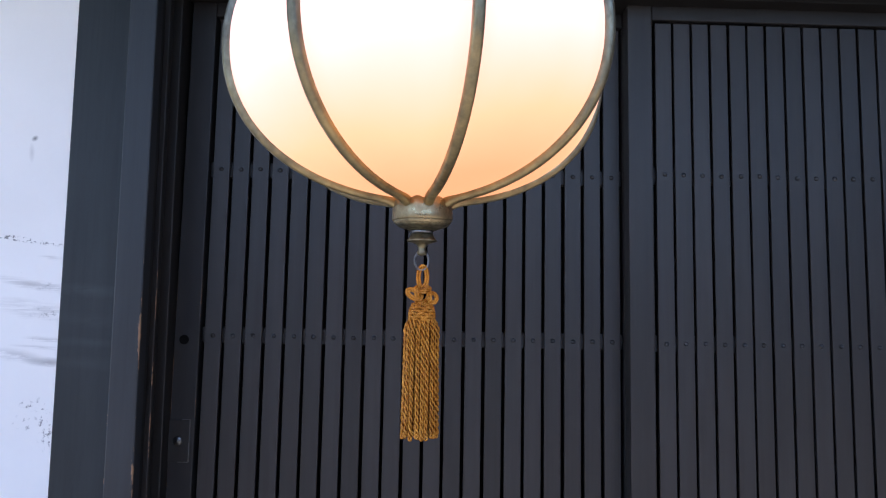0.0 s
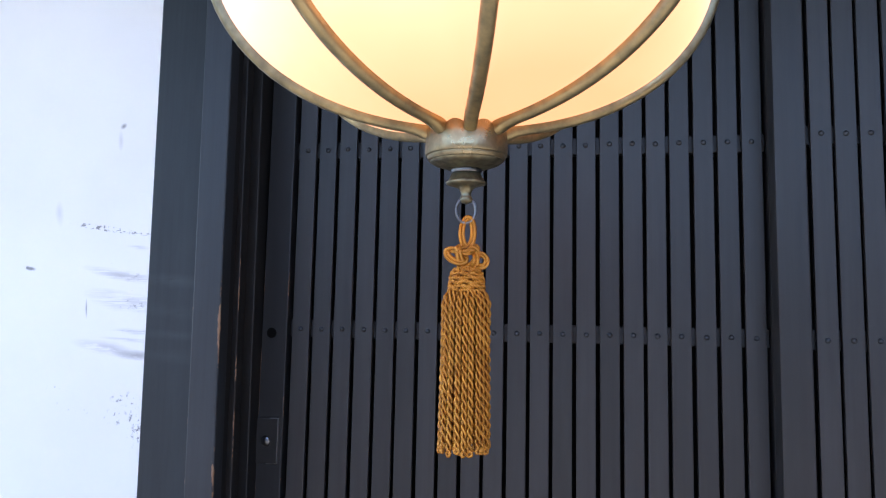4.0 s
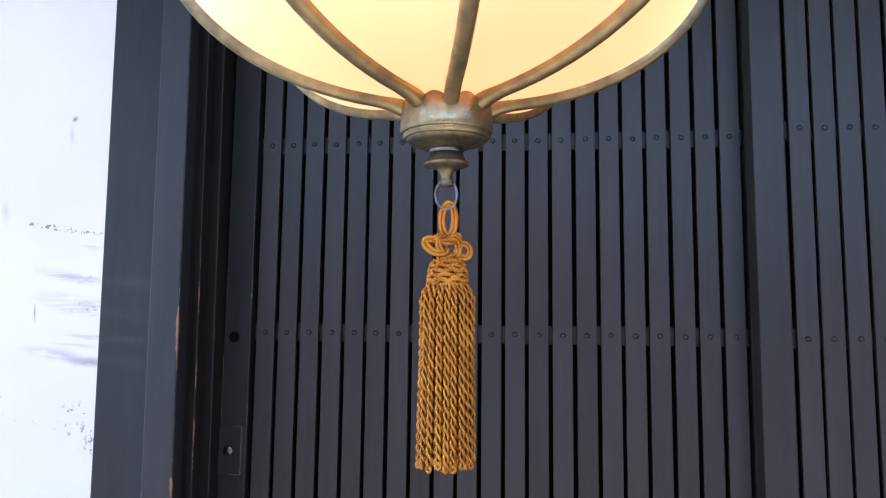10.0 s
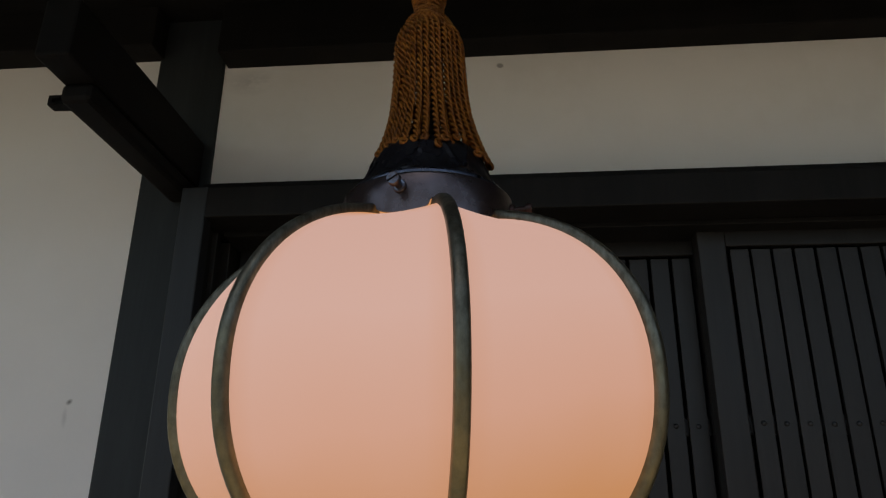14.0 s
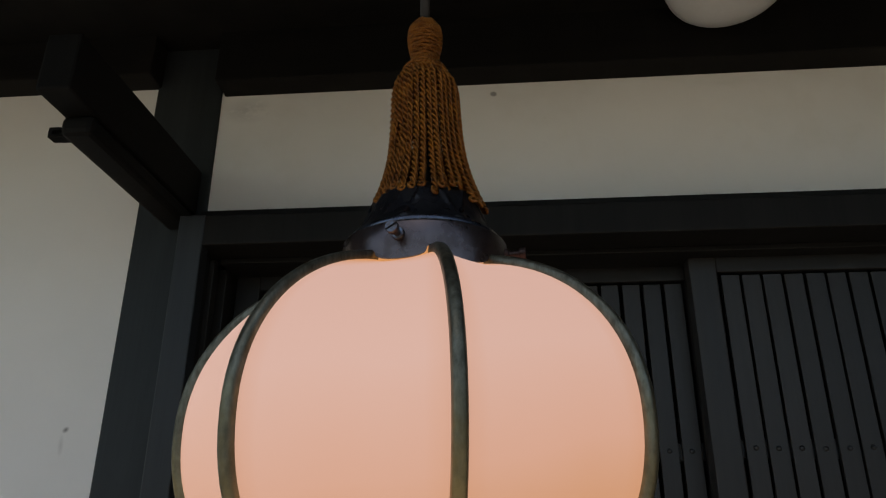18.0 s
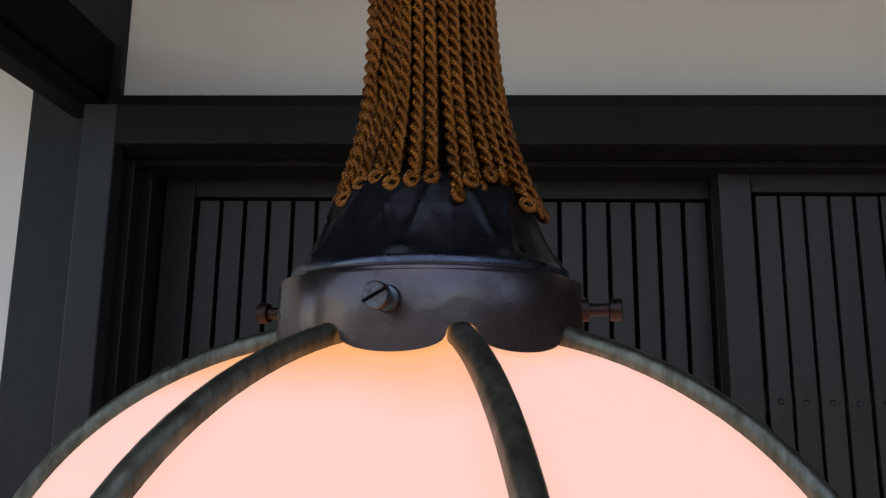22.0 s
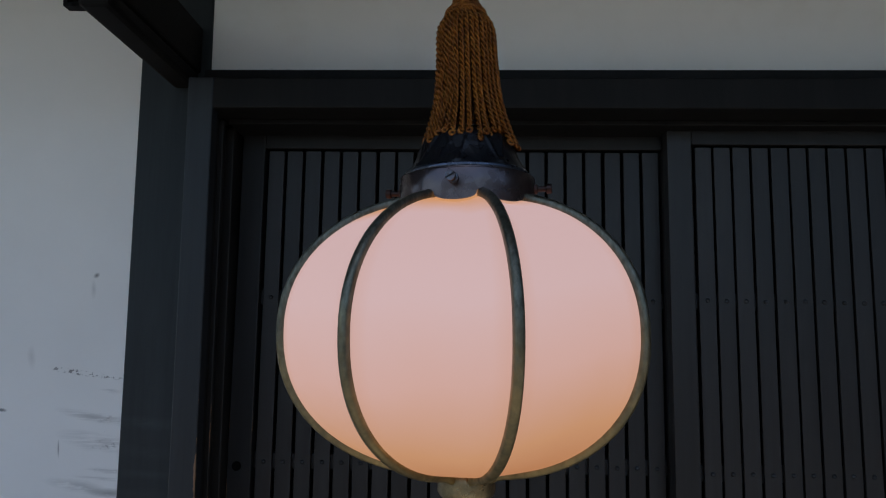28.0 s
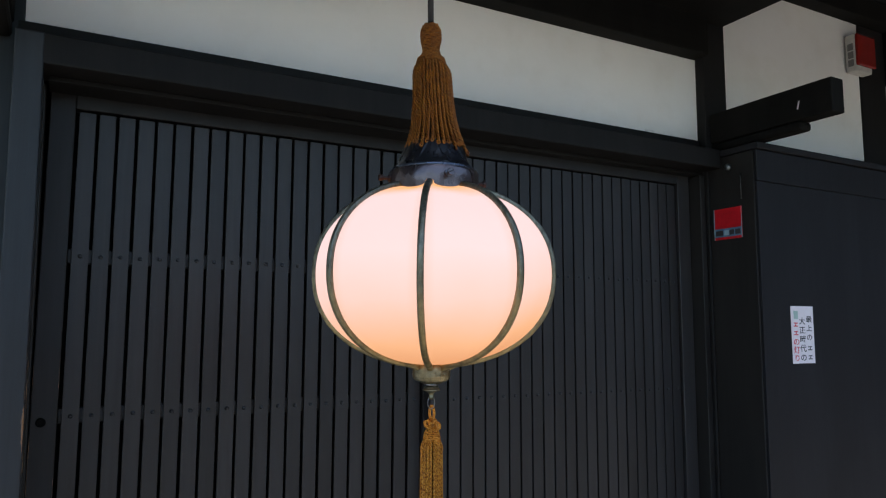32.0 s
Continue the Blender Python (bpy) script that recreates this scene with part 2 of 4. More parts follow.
def plaster(name, marks):
    """White lime plaster with faint clouds; marks adds the grey scuffs beside the post."""
    m, nt, p = material(name)
    geo = nt.nodes.new("ShaderNodeNewGeometry")
    pos = geo.outputs["Position"]
    cloud = noise_tex(nt, pos, 1.7, 5, 0.55)
    fine = noise_tex(nt, pos, 90, 4, 0.6)
    col = ramp(nt, cloud, [(0.3, (0.79, 0.785, 0.77)), (0.7, (0.865, 0.86, 0.845))])
    if marks:
        streak, specks, solid = (9, 190, 0.42), (75, 95, 0.56), (5, 5, 0.2)
        grey, dark = (0.36, 0.355, 0.35), (0.13, 0.13, 0.13)
        for args in (
            (-0.965, 1.469, 0.125, 0.008, 8.0, (75, 95, 0.53), dark, 7.8),
            (-0.895, 1.425, 0.04, 0.007, 0.7, streak, grey, 3),
            (-0.93, 1.356, 0.115, 0.016, 1.1, streak, grey, 9),
            (-0.89, 1.350, 0.05, 0.014, 1.8, (60, 120, 0.52), grey, 5),
            (-0.92, 1.292, 0.12, 0.026, 0.8, streak, grey, 10),
            (-0.89, 1.285, 0.06, 0.022, 3.0, (70, 90, 0.57), grey, 4),
            (-1.023, 1.272, 0.003, 0.026, 1.3, solid, dark, -4),
            (-0.885, 1.222, 0.07, 0.008, 1.2, streak, grey, 2),
            (-0.90, 1.202, 0.09, 0.006, 0.8, streak, grey, 3),
            (-0.945, 1.178, 0.125, 0.018, 0.95, (14, 90, 0.36), grey, 8),
            (-0.875, 1.168, 0.07, 0.014, 1.5, (16, 80, 0.33), grey, 2),
            (-0.90, 1.062, 0.05, 0.018, 4.0, specks, dark, 5),
            (-0.875, 1.000, 0.035, 0.055, 5.0, (85, 70, 0.56), dark, 0),
            (-0.925, 1.020, 0.035, 0.022, 5.0, (70, 55, 0.55), dark, 0),
            (-1.02, 1.045, 0.16, 0.06, 4.0, (60, 55, 0.66), dark, 0),
            (-0.97, 1.30, 0.16, 0.13, 4.0, (70, 60, 0.69), dark, 0),
            (-0.956, 1.728, 0.011, 0.008, 1.6, solid, dark, -30),
            (-0.962, 1.69, 0.008, 0.03, 0.6, solid, grey, -5),
            (-1.115, 1.51, 0.012, 0.03, 0.5, solid, grey, -10),
            (-1.19, 1.372, 0.022, 0.006, 2.5, (60, 60, 0.45), dark, 8),
        ):
            col = smear(nt, pos, col, *args)
    else:
        for args in ((0.10, 2.633, 0.012, 0.010, 3.0, (5, 5, 0.2)), (-0.60, 2.62, 0.09, 0.05, 0.5, (12, 20, 0.4)), (0.6, 2.302, 1.5, 0.004, 1.0, (30, 60, 0.55)), (1.55, 2.306, 0.25, 0.010, 1.6, (40, 50, 0.52)), (-0.50, 2.302, 0.2, 0.005, 1.6, (40, 50, 0.52))):
            col = smear(nt, pos, col, *args)
        edge = noise_tex(nt, pos, 5.0, 4, 0.6)
        col = mix(nt, ramp(nt, edge, [(0.5, (0, 0, 0)), (0.8, (0.25, 0.25, 0.25))]), col, (0.6, 0.57, 0.5))
    link(nt, col, p.inputs["Base Color"])
    p.inputs["Roughness"].default_value = 0.85
    bump(nt, p, fine, 0.12, 0.001)
    return m


PLASTER_MARKED = plaster("plaster_marked", True)
PLASTER = plaster("plaster", False)


def metal(name, colour, patina, rough, amount=(0.45, 0.65), metallic=0.9, scale=60):
    m, nt, p = material(name)
    vec = coords(nt)
    n = noise_tex(nt, vec, scale, 6, 0.65)
    big = noise_tex(nt, vec, scale * 0.25, 4, 0.6)
    f = ramp(nt, calc(nt, "MULTIPLY", calc(nt, "ADD", n, big), 0.5), [(amount[0], (0, 0, 0)), (amount[1], (1, 1, 1))])
    link(nt, mix(nt, f, colour, patina), p.inputs["Base Color"])
    p.inputs["Metallic"].default_value = metallic
    r = nt.nodes.new("ShaderNodeMapRange")
    r.inputs["To Min"].default_value, r.inputs["To Max"].default_value = rough - 0.08, rough + 0.2
    link(nt, f, r.inputs["Value"])
    link(nt, r.outputs["Result"], p.inputs["Roughness"])
    bump(nt, p, n, 0.12, 0.0006)
    return m


BRASS_RIB = metal("rib_brass", (0.37, 0.295, 0.145), (0.18, 0.16, 0.095), 0.40, (0.4, 0.62), 0.85, 45)


def grade_upward(m, colour, z0, z1):
    """Mixes in a streaked dark green-grey toward the top, fading out downward."""
    nt = m.node_tree
    p = nt.nodes["Principled BSDF"]
    below = p.inputs["Base Color"].links[0].from_socket
    sep = nt.nodes.new("ShaderNodeSeparateXYZ")
    link(nt, coords(nt), sep.inputs[0])
    n = noise_tex(nt, coords(nt), 25, 5, 0.65)
    h = nt.nodes.new("ShaderNodeMapRange")
    h.inputs["From Min"].default_value, h.inputs["From Max"].default_value = z0, z1
    link(nt, calc(nt, "ADD", sep.outputs["Z"], calc(nt, "MULTIPLY", calc(nt, "SUBTRACT", n, 0.5), 0.10)), h.inputs["Value"])
    streak = noise_tex(nt, coords(nt, (1, 1, 0.35)), 170, 5, 0.7)
    tone = mix(nt, ramp(nt, streak, [(0.36, (0, 0, 0)), (0.66, (1, 1, 1))]), tuple(c * 0.5 for c in colour), tuple(c * 1.7 for c in colour))
    link(nt, mix(nt, calc(nt, "MULTIPLY", h.outputs["Result"], 0.85), below, tone), p.inputs["Base Color"])


grade_upward(BRASS_RIB, (0.092, 0.095, 0.078), -0.13, 0.03)
BRASS_CUP = metal("cup_brass", (0.33, 0.275, 0.16), (0.145, 0.125, 0.075), 0.34, (0.40, 0.62), 0.85, 70)
BRASS_DARK = metal("bell_brass", (0.20, 0.18, 0.11), (0.085, 0.078, 0.05), 0.36, (0.42, 0.62), 0.85, 110)
BRONZE = metal("collar_bronze", (0.115, 0.092, 0.092), (0.042, 0.029, 0.025), 0.27, (0.40, 0.62), 0.85, 26)
BRONZE_DARK = metal("leaf_bronze", (0.008, 0.0078, 0.0095), (0.005, 0.0047, 0.005), 0.33, (0.42, 0.6), 0.1, 50)
BRONZE_DARK.node_tree.nodes["Principled BSDF"].inputs["Specular IOR Level"].default_value = 0.26
RIM = metal("rim_metal", (0.085, 0.095, 0.125), (0.045, 0.05, 0.064), 0.27, (0.45, 0.65), 0.9, 60)
STEEL = metal("ring_steel", (0.17, 0.175, 0.18), (0.09, 0.09, 0.09), 0.36, (0.45, 0.65), 1.0, 200)
SCREW = metal("screw_steel", (0.12, 0.14, 0.17), (0.085, 0.045, 0.036), 0.36, (0.45, 0.60), 0.9, 160)
# side screws: rust brown, with the lantern's reddish glow put into the colour
SCREW_BROWN = metal("rust_and_glow_screw", (0.040, 0.024, 0.020), (0.056, 0.028, 0.022), 0.45, (0.45, 0.60), 0.8, 160)
RIVET = metal("rivet_iron", (0.022, 0.0235, 0.027), (0.034, 0.036, 0.040), 0.36, (0.4, 0.6), 0.35, 200)


def thread(name, dark, mid, light, scale, rough, shine):
    """Twisted silky cord: fine yarn lines across the ply."""
    m, nt, p = material(name)
    vec = coords(nt, (1, 1, -1))
    w = nt.nodes.new("ShaderNodeTexWave")
    w.wave_type, w.bands_direction = "BANDS", "DIAGONAL"
    w.inputs["Scale"].default_value, w.inputs["Distortion"].default_value, w.inputs["Detail"].default_value = scale, 1.5, 2
    link(nt, vec, w.inputs["Vector"])
    n = noise_tex(nt, vec, 60, 5, 0.6)
    f = calc(nt, "ADD", calc(nt, "MULTIPLY", w.outputs["Fac"], 0.38), calc(nt, "MULTIPLY", n, 0.58))
    link(nt, ramp(nt, f, [(0.15, dark), (0.5, mid), (0.9, light)]), p.inputs["Base Color"])
    p.inputs["Roughness"].default_value = rough
    p.inputs["Metallic"].default_value = shine
    p.inputs["Specular IOR Level"].default_value = 0.5
    bump(nt, p, w.outputs["Fac"], 0.8, 0.0005)
    return m


THREAD_UP = thread("gold_brown_thread", (0.03, 0.007, 0.001), (0.225, 0.065, 0.005), (0.76, 0.30, 0.028), 320, 0.36, 0.45)
# dark brown that paints the shade in the grooves between plies
GROOVE_SHADE = thread("groove_shade", (0.03, 0.007, 0.001), (0.060, 0.016, 0.002), (0.10, 0.030, 0.004), 200, 0.8, 0.0)
GROOVE_SHADE.node_tree.nodes["Principled BSDF"].inputs["Specular IOR Level"].default_value = 0.05
THREAD_LOW = thread("golden_thread", (0.05, 0.013, 0.001), (0.50, 0.19, 0.014), (1.0, 0.55, 0.09), 330, 0.26, 0.5)


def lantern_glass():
    """Glowing opal glass: inner light painted into the emission, warmer and dimmer toward the foot."""
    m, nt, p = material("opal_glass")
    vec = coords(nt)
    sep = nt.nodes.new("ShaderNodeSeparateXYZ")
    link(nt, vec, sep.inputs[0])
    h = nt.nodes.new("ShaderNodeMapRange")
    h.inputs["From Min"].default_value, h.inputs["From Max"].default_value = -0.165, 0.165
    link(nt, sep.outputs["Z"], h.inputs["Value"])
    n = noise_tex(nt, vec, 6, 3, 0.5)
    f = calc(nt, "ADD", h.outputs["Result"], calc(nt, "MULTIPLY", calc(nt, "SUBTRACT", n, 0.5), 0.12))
    # off-centre glow, painted: the colour turns warmer toward +x
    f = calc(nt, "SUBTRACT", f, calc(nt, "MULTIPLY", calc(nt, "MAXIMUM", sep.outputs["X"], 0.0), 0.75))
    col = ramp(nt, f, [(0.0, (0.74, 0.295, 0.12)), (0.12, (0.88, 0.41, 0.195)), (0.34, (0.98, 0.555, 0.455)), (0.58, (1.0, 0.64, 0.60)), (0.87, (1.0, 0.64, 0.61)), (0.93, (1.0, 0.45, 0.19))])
    # orange glow beside the ribs, also painted into the emission
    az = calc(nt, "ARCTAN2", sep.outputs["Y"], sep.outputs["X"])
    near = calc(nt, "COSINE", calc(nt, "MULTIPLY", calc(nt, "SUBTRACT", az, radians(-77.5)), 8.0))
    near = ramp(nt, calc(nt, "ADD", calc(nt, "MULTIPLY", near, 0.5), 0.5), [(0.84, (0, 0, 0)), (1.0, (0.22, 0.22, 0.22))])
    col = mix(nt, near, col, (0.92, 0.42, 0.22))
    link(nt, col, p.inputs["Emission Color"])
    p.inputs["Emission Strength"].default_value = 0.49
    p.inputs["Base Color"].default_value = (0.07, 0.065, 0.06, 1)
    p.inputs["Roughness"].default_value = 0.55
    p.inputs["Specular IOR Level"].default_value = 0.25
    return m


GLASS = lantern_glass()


def plain(name, colour, rough=0.5, metallic=0.0, spread=0.12, scale=30, spec=0.5):
    m, nt, p = material(name)
    n = noise_tex(nt, coords(nt), scale, 5, 0.6)
    lo, hi = tuple(c * (1 - spread) for c in colour), tuple(min(1, c * (1 + spread)) for c in colour)
    link(nt, ramp(nt, n, [(0.3, lo), (0.7, hi)]), p.inputs["Base Color"])
    p.inputs["Roughness"].default_value, p.inputs["Metallic"].default_value, p.inputs["Specular IOR Level"].default_value = rough, metallic, spec
    bump(nt, p, n, 0.08, 0.001)
    return m


# near-black without sheen: painted darkness for gaps and holes
BLACK = plain("gap_shade_black", (0.006, 0.006, 0.006), 0.9, spec=0.0)
CORD = plain("black_cord", (0.012, 0.012, 0.013), 0.5)
PAPER = plain("paper", (0.74, 0.70, 0.74), 0.7, 0, 0.05)
INK = plain("ink", (0.03, 0.03, 0.035), 0.7)
INK_RED = plain("red_ink", (0.55, 0.03, 0.05), 0.7)
INK_GREEN = plain("green_stamp", (0.35, 0.48, 0.45), 0.7)
STICKER_RED = plain("sticker_red", (0.52, 0.007, 0.016), 0.4)
STICKER_BLUE = plain("sticker_blue", (0.09, 0.17, 0.25), 0.4)
STICKER_PALE = plain("sticker_pale", (0.25, 0.38, 0.45), 0.4)
OPAL_OFF = plain("unlit_opal", (0.62, 0.63, 0.64), 0.35, 0, 0.04)
EDGE_GREY = plain("line_grey", (0.13, 0.125, 0.12), 0.5)
ALARM_BOX = plain("grey_enamel", (0.50, 0.49, 0.46), 0.5)
ALARM_RED = plain("red_lens", (0.20, 0.009, 0.005), 0.25)
GROUND = plain("paving", (0.47, 0.385, 0.285), 0.85, 0, 0.25, 3)
ROOF = plain("roof_tile", (0.07, 0.07, 0.075), 0.6, 0, 0.2, 8)

# for the added, unseen wall that blocks low sky
BLOCK_PLASTER = plain("sky_block_plaster", (0.45, 0.42, 0.37), 0.85, 0, 0.15, 2)

# ---- builders ----


def box(bm, x0, x1, y0, y1, z0, z1, bevel=0.0):
    m = Matrix.Translation(((x0 + x1) / 2, (y0 + y1) / 2, (z0 + z1) / 2)) @ Matrix.Diagonal((x1 - x0, y1 - y0, z1 - z0, 1))
    made = bmesh.ops.create_cube(bm, size=1, matrix=m)
    if bevel:
        edges = {e for v in made["verts"] for e in v.link_edges}
        bmesh.ops.bevel(bm, geom=list(edges), offset=bevel, segments=2, affect="EDGES", profile=0.5)
    return bm


def lathe(bm, profile, n=48, z_wave=None, r_wave=None, caps=True):
    """Turns (radius, z) round the z axis; the waves shift a ring's points by angle and row."""
    rings = []
    for i, (r, z) in enumerate(profile):
        ring = []
        for k in range(n):
            a = 2 * math.pi * k / n
            rr = r + (r_wave(i, a, z) if r_wave else 0)
            zz = z + (z_wave(i, a) if z_wave else 0)
            ring.append(bm.verts.new((rr * math.cos(a), rr * math.sin(a), zz)))
        rings.append(ring)
    for a, b in zip(rings, rings[1:]):
        for k in range(n):
            bm.faces.new((a[k], a[(k + 1) % n], b[(k + 1) % n], b[k]))
    for ring in (rings[0], rings[-1]) if caps else ():
        c = sum((v.co for v in ring), Vector()) / n
        if all((v.co - c).length > 1e-6 for v in ring):
            bm.faces.new(ring)
    bmesh.ops.recalc_face_normals(bm, faces=bm.faces)
    return bm


def tube(bm, points, radius, sides=8, closed=False, taper=None):
    pts = [Vector(p) for p in points]
    n = len(pts)
    rings, up = [], None
    for i, p in enumerate(pts):
        a = pts[(i - 1) % n] if closed else pts[max(i - 1, 0)]
        b = pts[(i + 1) % n] if closed else pts[min(i + 1, n - 1)]
        t = (b - a).normalized()
        if up is None:
            up = t.orthogonal().normalized()
        up = (up - t * up.dot(t)).normalized()
        side = t.cross(up)
        r = radius * (taper(i / (n - 1)) if taper else 1)
        rings.append([bm.verts.new(p + r * (math.cos(2 * math.pi * k / sides) * up + math.sin(2 * math.pi * k / sides) * side)) for k in range(sides)])
    pairs = list(zip(rings, rings[1:])) + ([(rings[-1], rings[0])] if closed else [])
    for a, b in pairs:
        for k in range(sides):
            bm.faces.new((a[k], a[(k + 1) % sides], b[(k + 1) % sides], b[k]))
    if not closed:
        bm.faces.new(rings[0][::-1])
        bm.faces.new(rings[-1])
    return bm


def mesh_of(name, bm, mat, smooth=False):
    bmesh.ops.recalc_face_normals(bm, faces=bm.faces)
    me = bpy.data.meshes.new(name)
    bm.to_mesh(me)
    bm.free()
    me.materials.append(mat)
    if smooth:
        for poly in me.polygons:
            poly.use_smooth = True
        if smooth != "all":
            me.set_sharp_from_angle(angle=radians(40))
    return me


def part(name, bm, mat, parent=None, label="", smooth=False, at=None):
    ob = new(name, bm if isinstance(bm, bpy.types.Mesh) else mesh_of(name, bm, mat, smooth))
    if parent is not None:
        ob.parent = parent
    if at is not None:
        ob.matrix_basis = at
    if label:
        ob["label"] = label
    return ob


def thing(name, label, category, m=None, group="", kind=""):
    ob = new(name)
    if m is not None:
        ob.matrix_world = m
    ob.empty_display_size = 0.1
    return tagged(ob, label, category, group, kind)


def boxed(name, dims, mat, parent=None, label="", bevel=0.003, at=None):
    return part(name, box(bmesh.new(), *dims, bevel), mat, parent, label, at=at)


def structure(name, dims, mat, label, category, bevel=0.004):
    return tagged(boxed(name, dims, mat, bevel=bevel), label, category, kind="structure")


def prism(name, x0, x1, outline, mat, label, category):
    """A piece of the setting with one outline in y and z, drawn out along x."""
    bm = bmesh.new()
    n = len(outline)
    v = [bm.verts.new((x, y, z)) for x in (x0, x1) for y, z in outline]
    bm.faces.new(v[:n])
    bm.faces.new(v[n:][::-1])
    for k in range(n):
        bm.faces.new((v[k], v[n + k], v[n + (k + 1) % n], v[(k + 1) % n]))
    return tagged(part(name, bm, mat), label, category, kind="structure")


def leaning(ob, slope=0.010):
    """Sets an old post out of plumb: its foot stands a little further along x than its head."""
    for v in ob.data.vertices:
        v.co.x += (1.6 - v.co.z) * slope
    return ob


# ---- setting ----
FACE = 1.82          # plaster face
FRONT = 1.70         # face of the door frame
bm = bmesh.new()
box(bm, -40, 40, -60, 30, -0.3, 0.0)
tagged(part("ground", bm, GROUND), "grey stone paving in front of the house", "ground", kind="structure")
structure("wall_left", (-4.5, -0.76, FACE, 1.98, 0.0, 2.74), PLASTER_MARKED, "white plaster wall with grey scuffs beside the post", "wall", 0)
structure("wall_over_door", (-0.69, 1.89, FACE, 1.98, 2.26, 2.72), PLASTER, "white plaster band above the sliding doors", "wall", 0)
structure("wall_right", (2.0, 3.10, FACE, 1.98, 0.0, 3.12), PLASTER, "white plaster wall panel above the shutter box", "wall", 0)
structure("wall_far_right", (3.318, 6.0, FACE, 1.98, 0.0, 2.80), PLASTER, "white plaster wall past the far post", "wall", 0)
# added unseen backdrop, black so that openings stay dark
structure("wall_back", (-4.5, 6.0, 2.10, 2.2, 0.0, 3.4), BLACK, "unseen black sheet added behind the doors to close the openings", "wall", 0)
structure("ceiling", (-4.5, 2.0, 0.25, FACE, 2.83, 2.87), WOOD_BEAM, "dark board soffit of the deep eaves", "ceiling", 0)
prism("roof", -4.6, 6.2, ((-0.08, 2.932), (2.3, 3.34), (2.3, 3.46), (-0.08, 3.03)), ROOF, "dark roof over the eaves", "roof")
# not a seen building: added behind the camera to cut low daylight
structure("house_opposite", (-14, 14, -8.2, -7.4, 0.0, 2.6), BLOCK_PLASTER, "unseen plain wall added across the lane to block low sky", "wall", 0)
# added out of view: gives the glossy wood something dark to reflect
structure("house_beside", (6.3, 6.6, -8.2, 1.98, 0.0, 3.6), WOOD_FLAG, "unseen dark boarded wall added to darken reflections from the right", "wall", 0)
# added eaves piece, out of view, to shade the upper door
prism("eaves_soffit", -4.5, 6.2, ((0.249, 2.83), (0.05, 2.79), (0.05, 2.83), (0.249, 2.87)), WOOD_BEAM, "unseen sloping boards added to the eaves to shade the front", "ceiling")
structure("fascia", (-4.6, 6.2, 0.012, 0.048, 2.77, 2.93), WOOD_BEAM, "dark fascia board along the edge of the eaves", "fascia", 0.004)
structure("beam_left", (-4.5, -0.864, 1.74, 2.0, 2.702, 2.86), WOOD_BEAM, "black timber beam above the plaster wall", "beam")
structure("beam_over_door", (-0.672, 1.87, 1.74, 2.0, 2.666, 2.86), WOOD_BEAM, "black timber beam under the eaves", "beam")
structure("beam_right", (2.0, 6.0, 1.74, 2.0, 3.09, 3.2), WOOD_BEAM, "black timber beam above the side panel", "beam")
# plain black piece over the top of the far wall
structure("beam_far_right", (3.318, 6.0, 1.79, 2.0, 2.79, 3.088), WOOD_BEAM, "black piece above the wall past the far post", "beam")
structure("threshold", (-0.676, 2.0, 1.72, 2.0, 0.0, 0.12), WOOD_POST, "black timber sill under the doors", "sill")
leaning(structure("post_left", (-0.8635, -0.669, 1.812, 1.99, 0.0, 2.86), WOOD_POST, "black-stained timber post beside the plaster wall", "post", 0.005))
structure("porch_post", (-0.79, -0.655, 0.615, 0.705, 0.0, 2.83), WOOD_PORCH, "weathered blue-black porch post carrying the eaves", "post", 0.004)
structure("post_right", (1.872, 2.012, 1.775, 1.99, 0.0, 3.16), WOOD_JAMB_PLAIN, "black-stained timber post beside the shutter box", "post", 0.005)
structure("post_far_right", (3.09, 3.316, 1.812, 1.99, 0.0, 3.088), WOOD_JAMB_PLAIN, "black timber post past the side panel", "post", 0.005)
structure("lintel", (-0.655, 1.872, 1.7025, 1.86, 2.156, 2.237), WOOD_JAMB_PLAIN, "black-stained timber lintel over the sliding doors", "lintel", 0.004)
structure("lintel_top_strip", (-0.692, 1.872, 1.811, 1.985, 2.237, 2.3005), WOOD_JAMB_PLAIN, "set-back black strip between lintel and plaster", "trim", 0.003)
structure("door_head", (-0.612, 1.872, 1.80, 1.99, 2.142, 2.156), WOOD_JAMB_PLAIN, "dark grooved track above the doors", "trim", 0.002)

jamb = thing("door_jamb", "black timber jamb with worn brown edge", "door frame", kind="structure")
leaning(boxed("casing", (-0.684, -0.617, FRONT, 1.742, 0.0, 2.237), WOOD_CASING, jamb, bevel=0.004))
leaning(boxed("guide_strip", (-0.676, -0.628, 1.744, 1.785, 0.0, 2.15), WOOD_JAMB, jamb, bevel=0.003))
leaning(boxed("guide_strip", (-0.672, -0.616, 1.787, 1.81, 0.0, 2.15), WOOD_JAMB, jamb, bevel=0.003))
leaning(boxed("guide_strip", (-0.672, -0.634, 1.812, 1.86, 0.0, 2.15), WOOD_JAMB, jamb, bevel=0.003))
leaning(boxed("guide_strip", (-0.672, -0.612, 1.862, 1.99, 0.0, 2.15), WOOD_JAMB, jamb, bevel=0.003))
rj = thing("door_jamb", "black timber jamb at the shutter box end", "door frame", kind="structure")
boxed("casing", (1.842, 1.870, 1.79, 1.99, 0.0, 2.14), WOOD_JAMB, rj)

# ---- sliding doors ----
SLAT_W = 0.0434
RIVETS = (1.682, 1.238, 0.794, 0.350)
SLAT_MESH = mesh_of("slat", box(bmesh.new(), -SLAT_W / 2, SLAT_W / 2, 0, 0.012, 0.20, 2.098, 0.0012), WOOD_SLAT)
bm = bmesh.new()
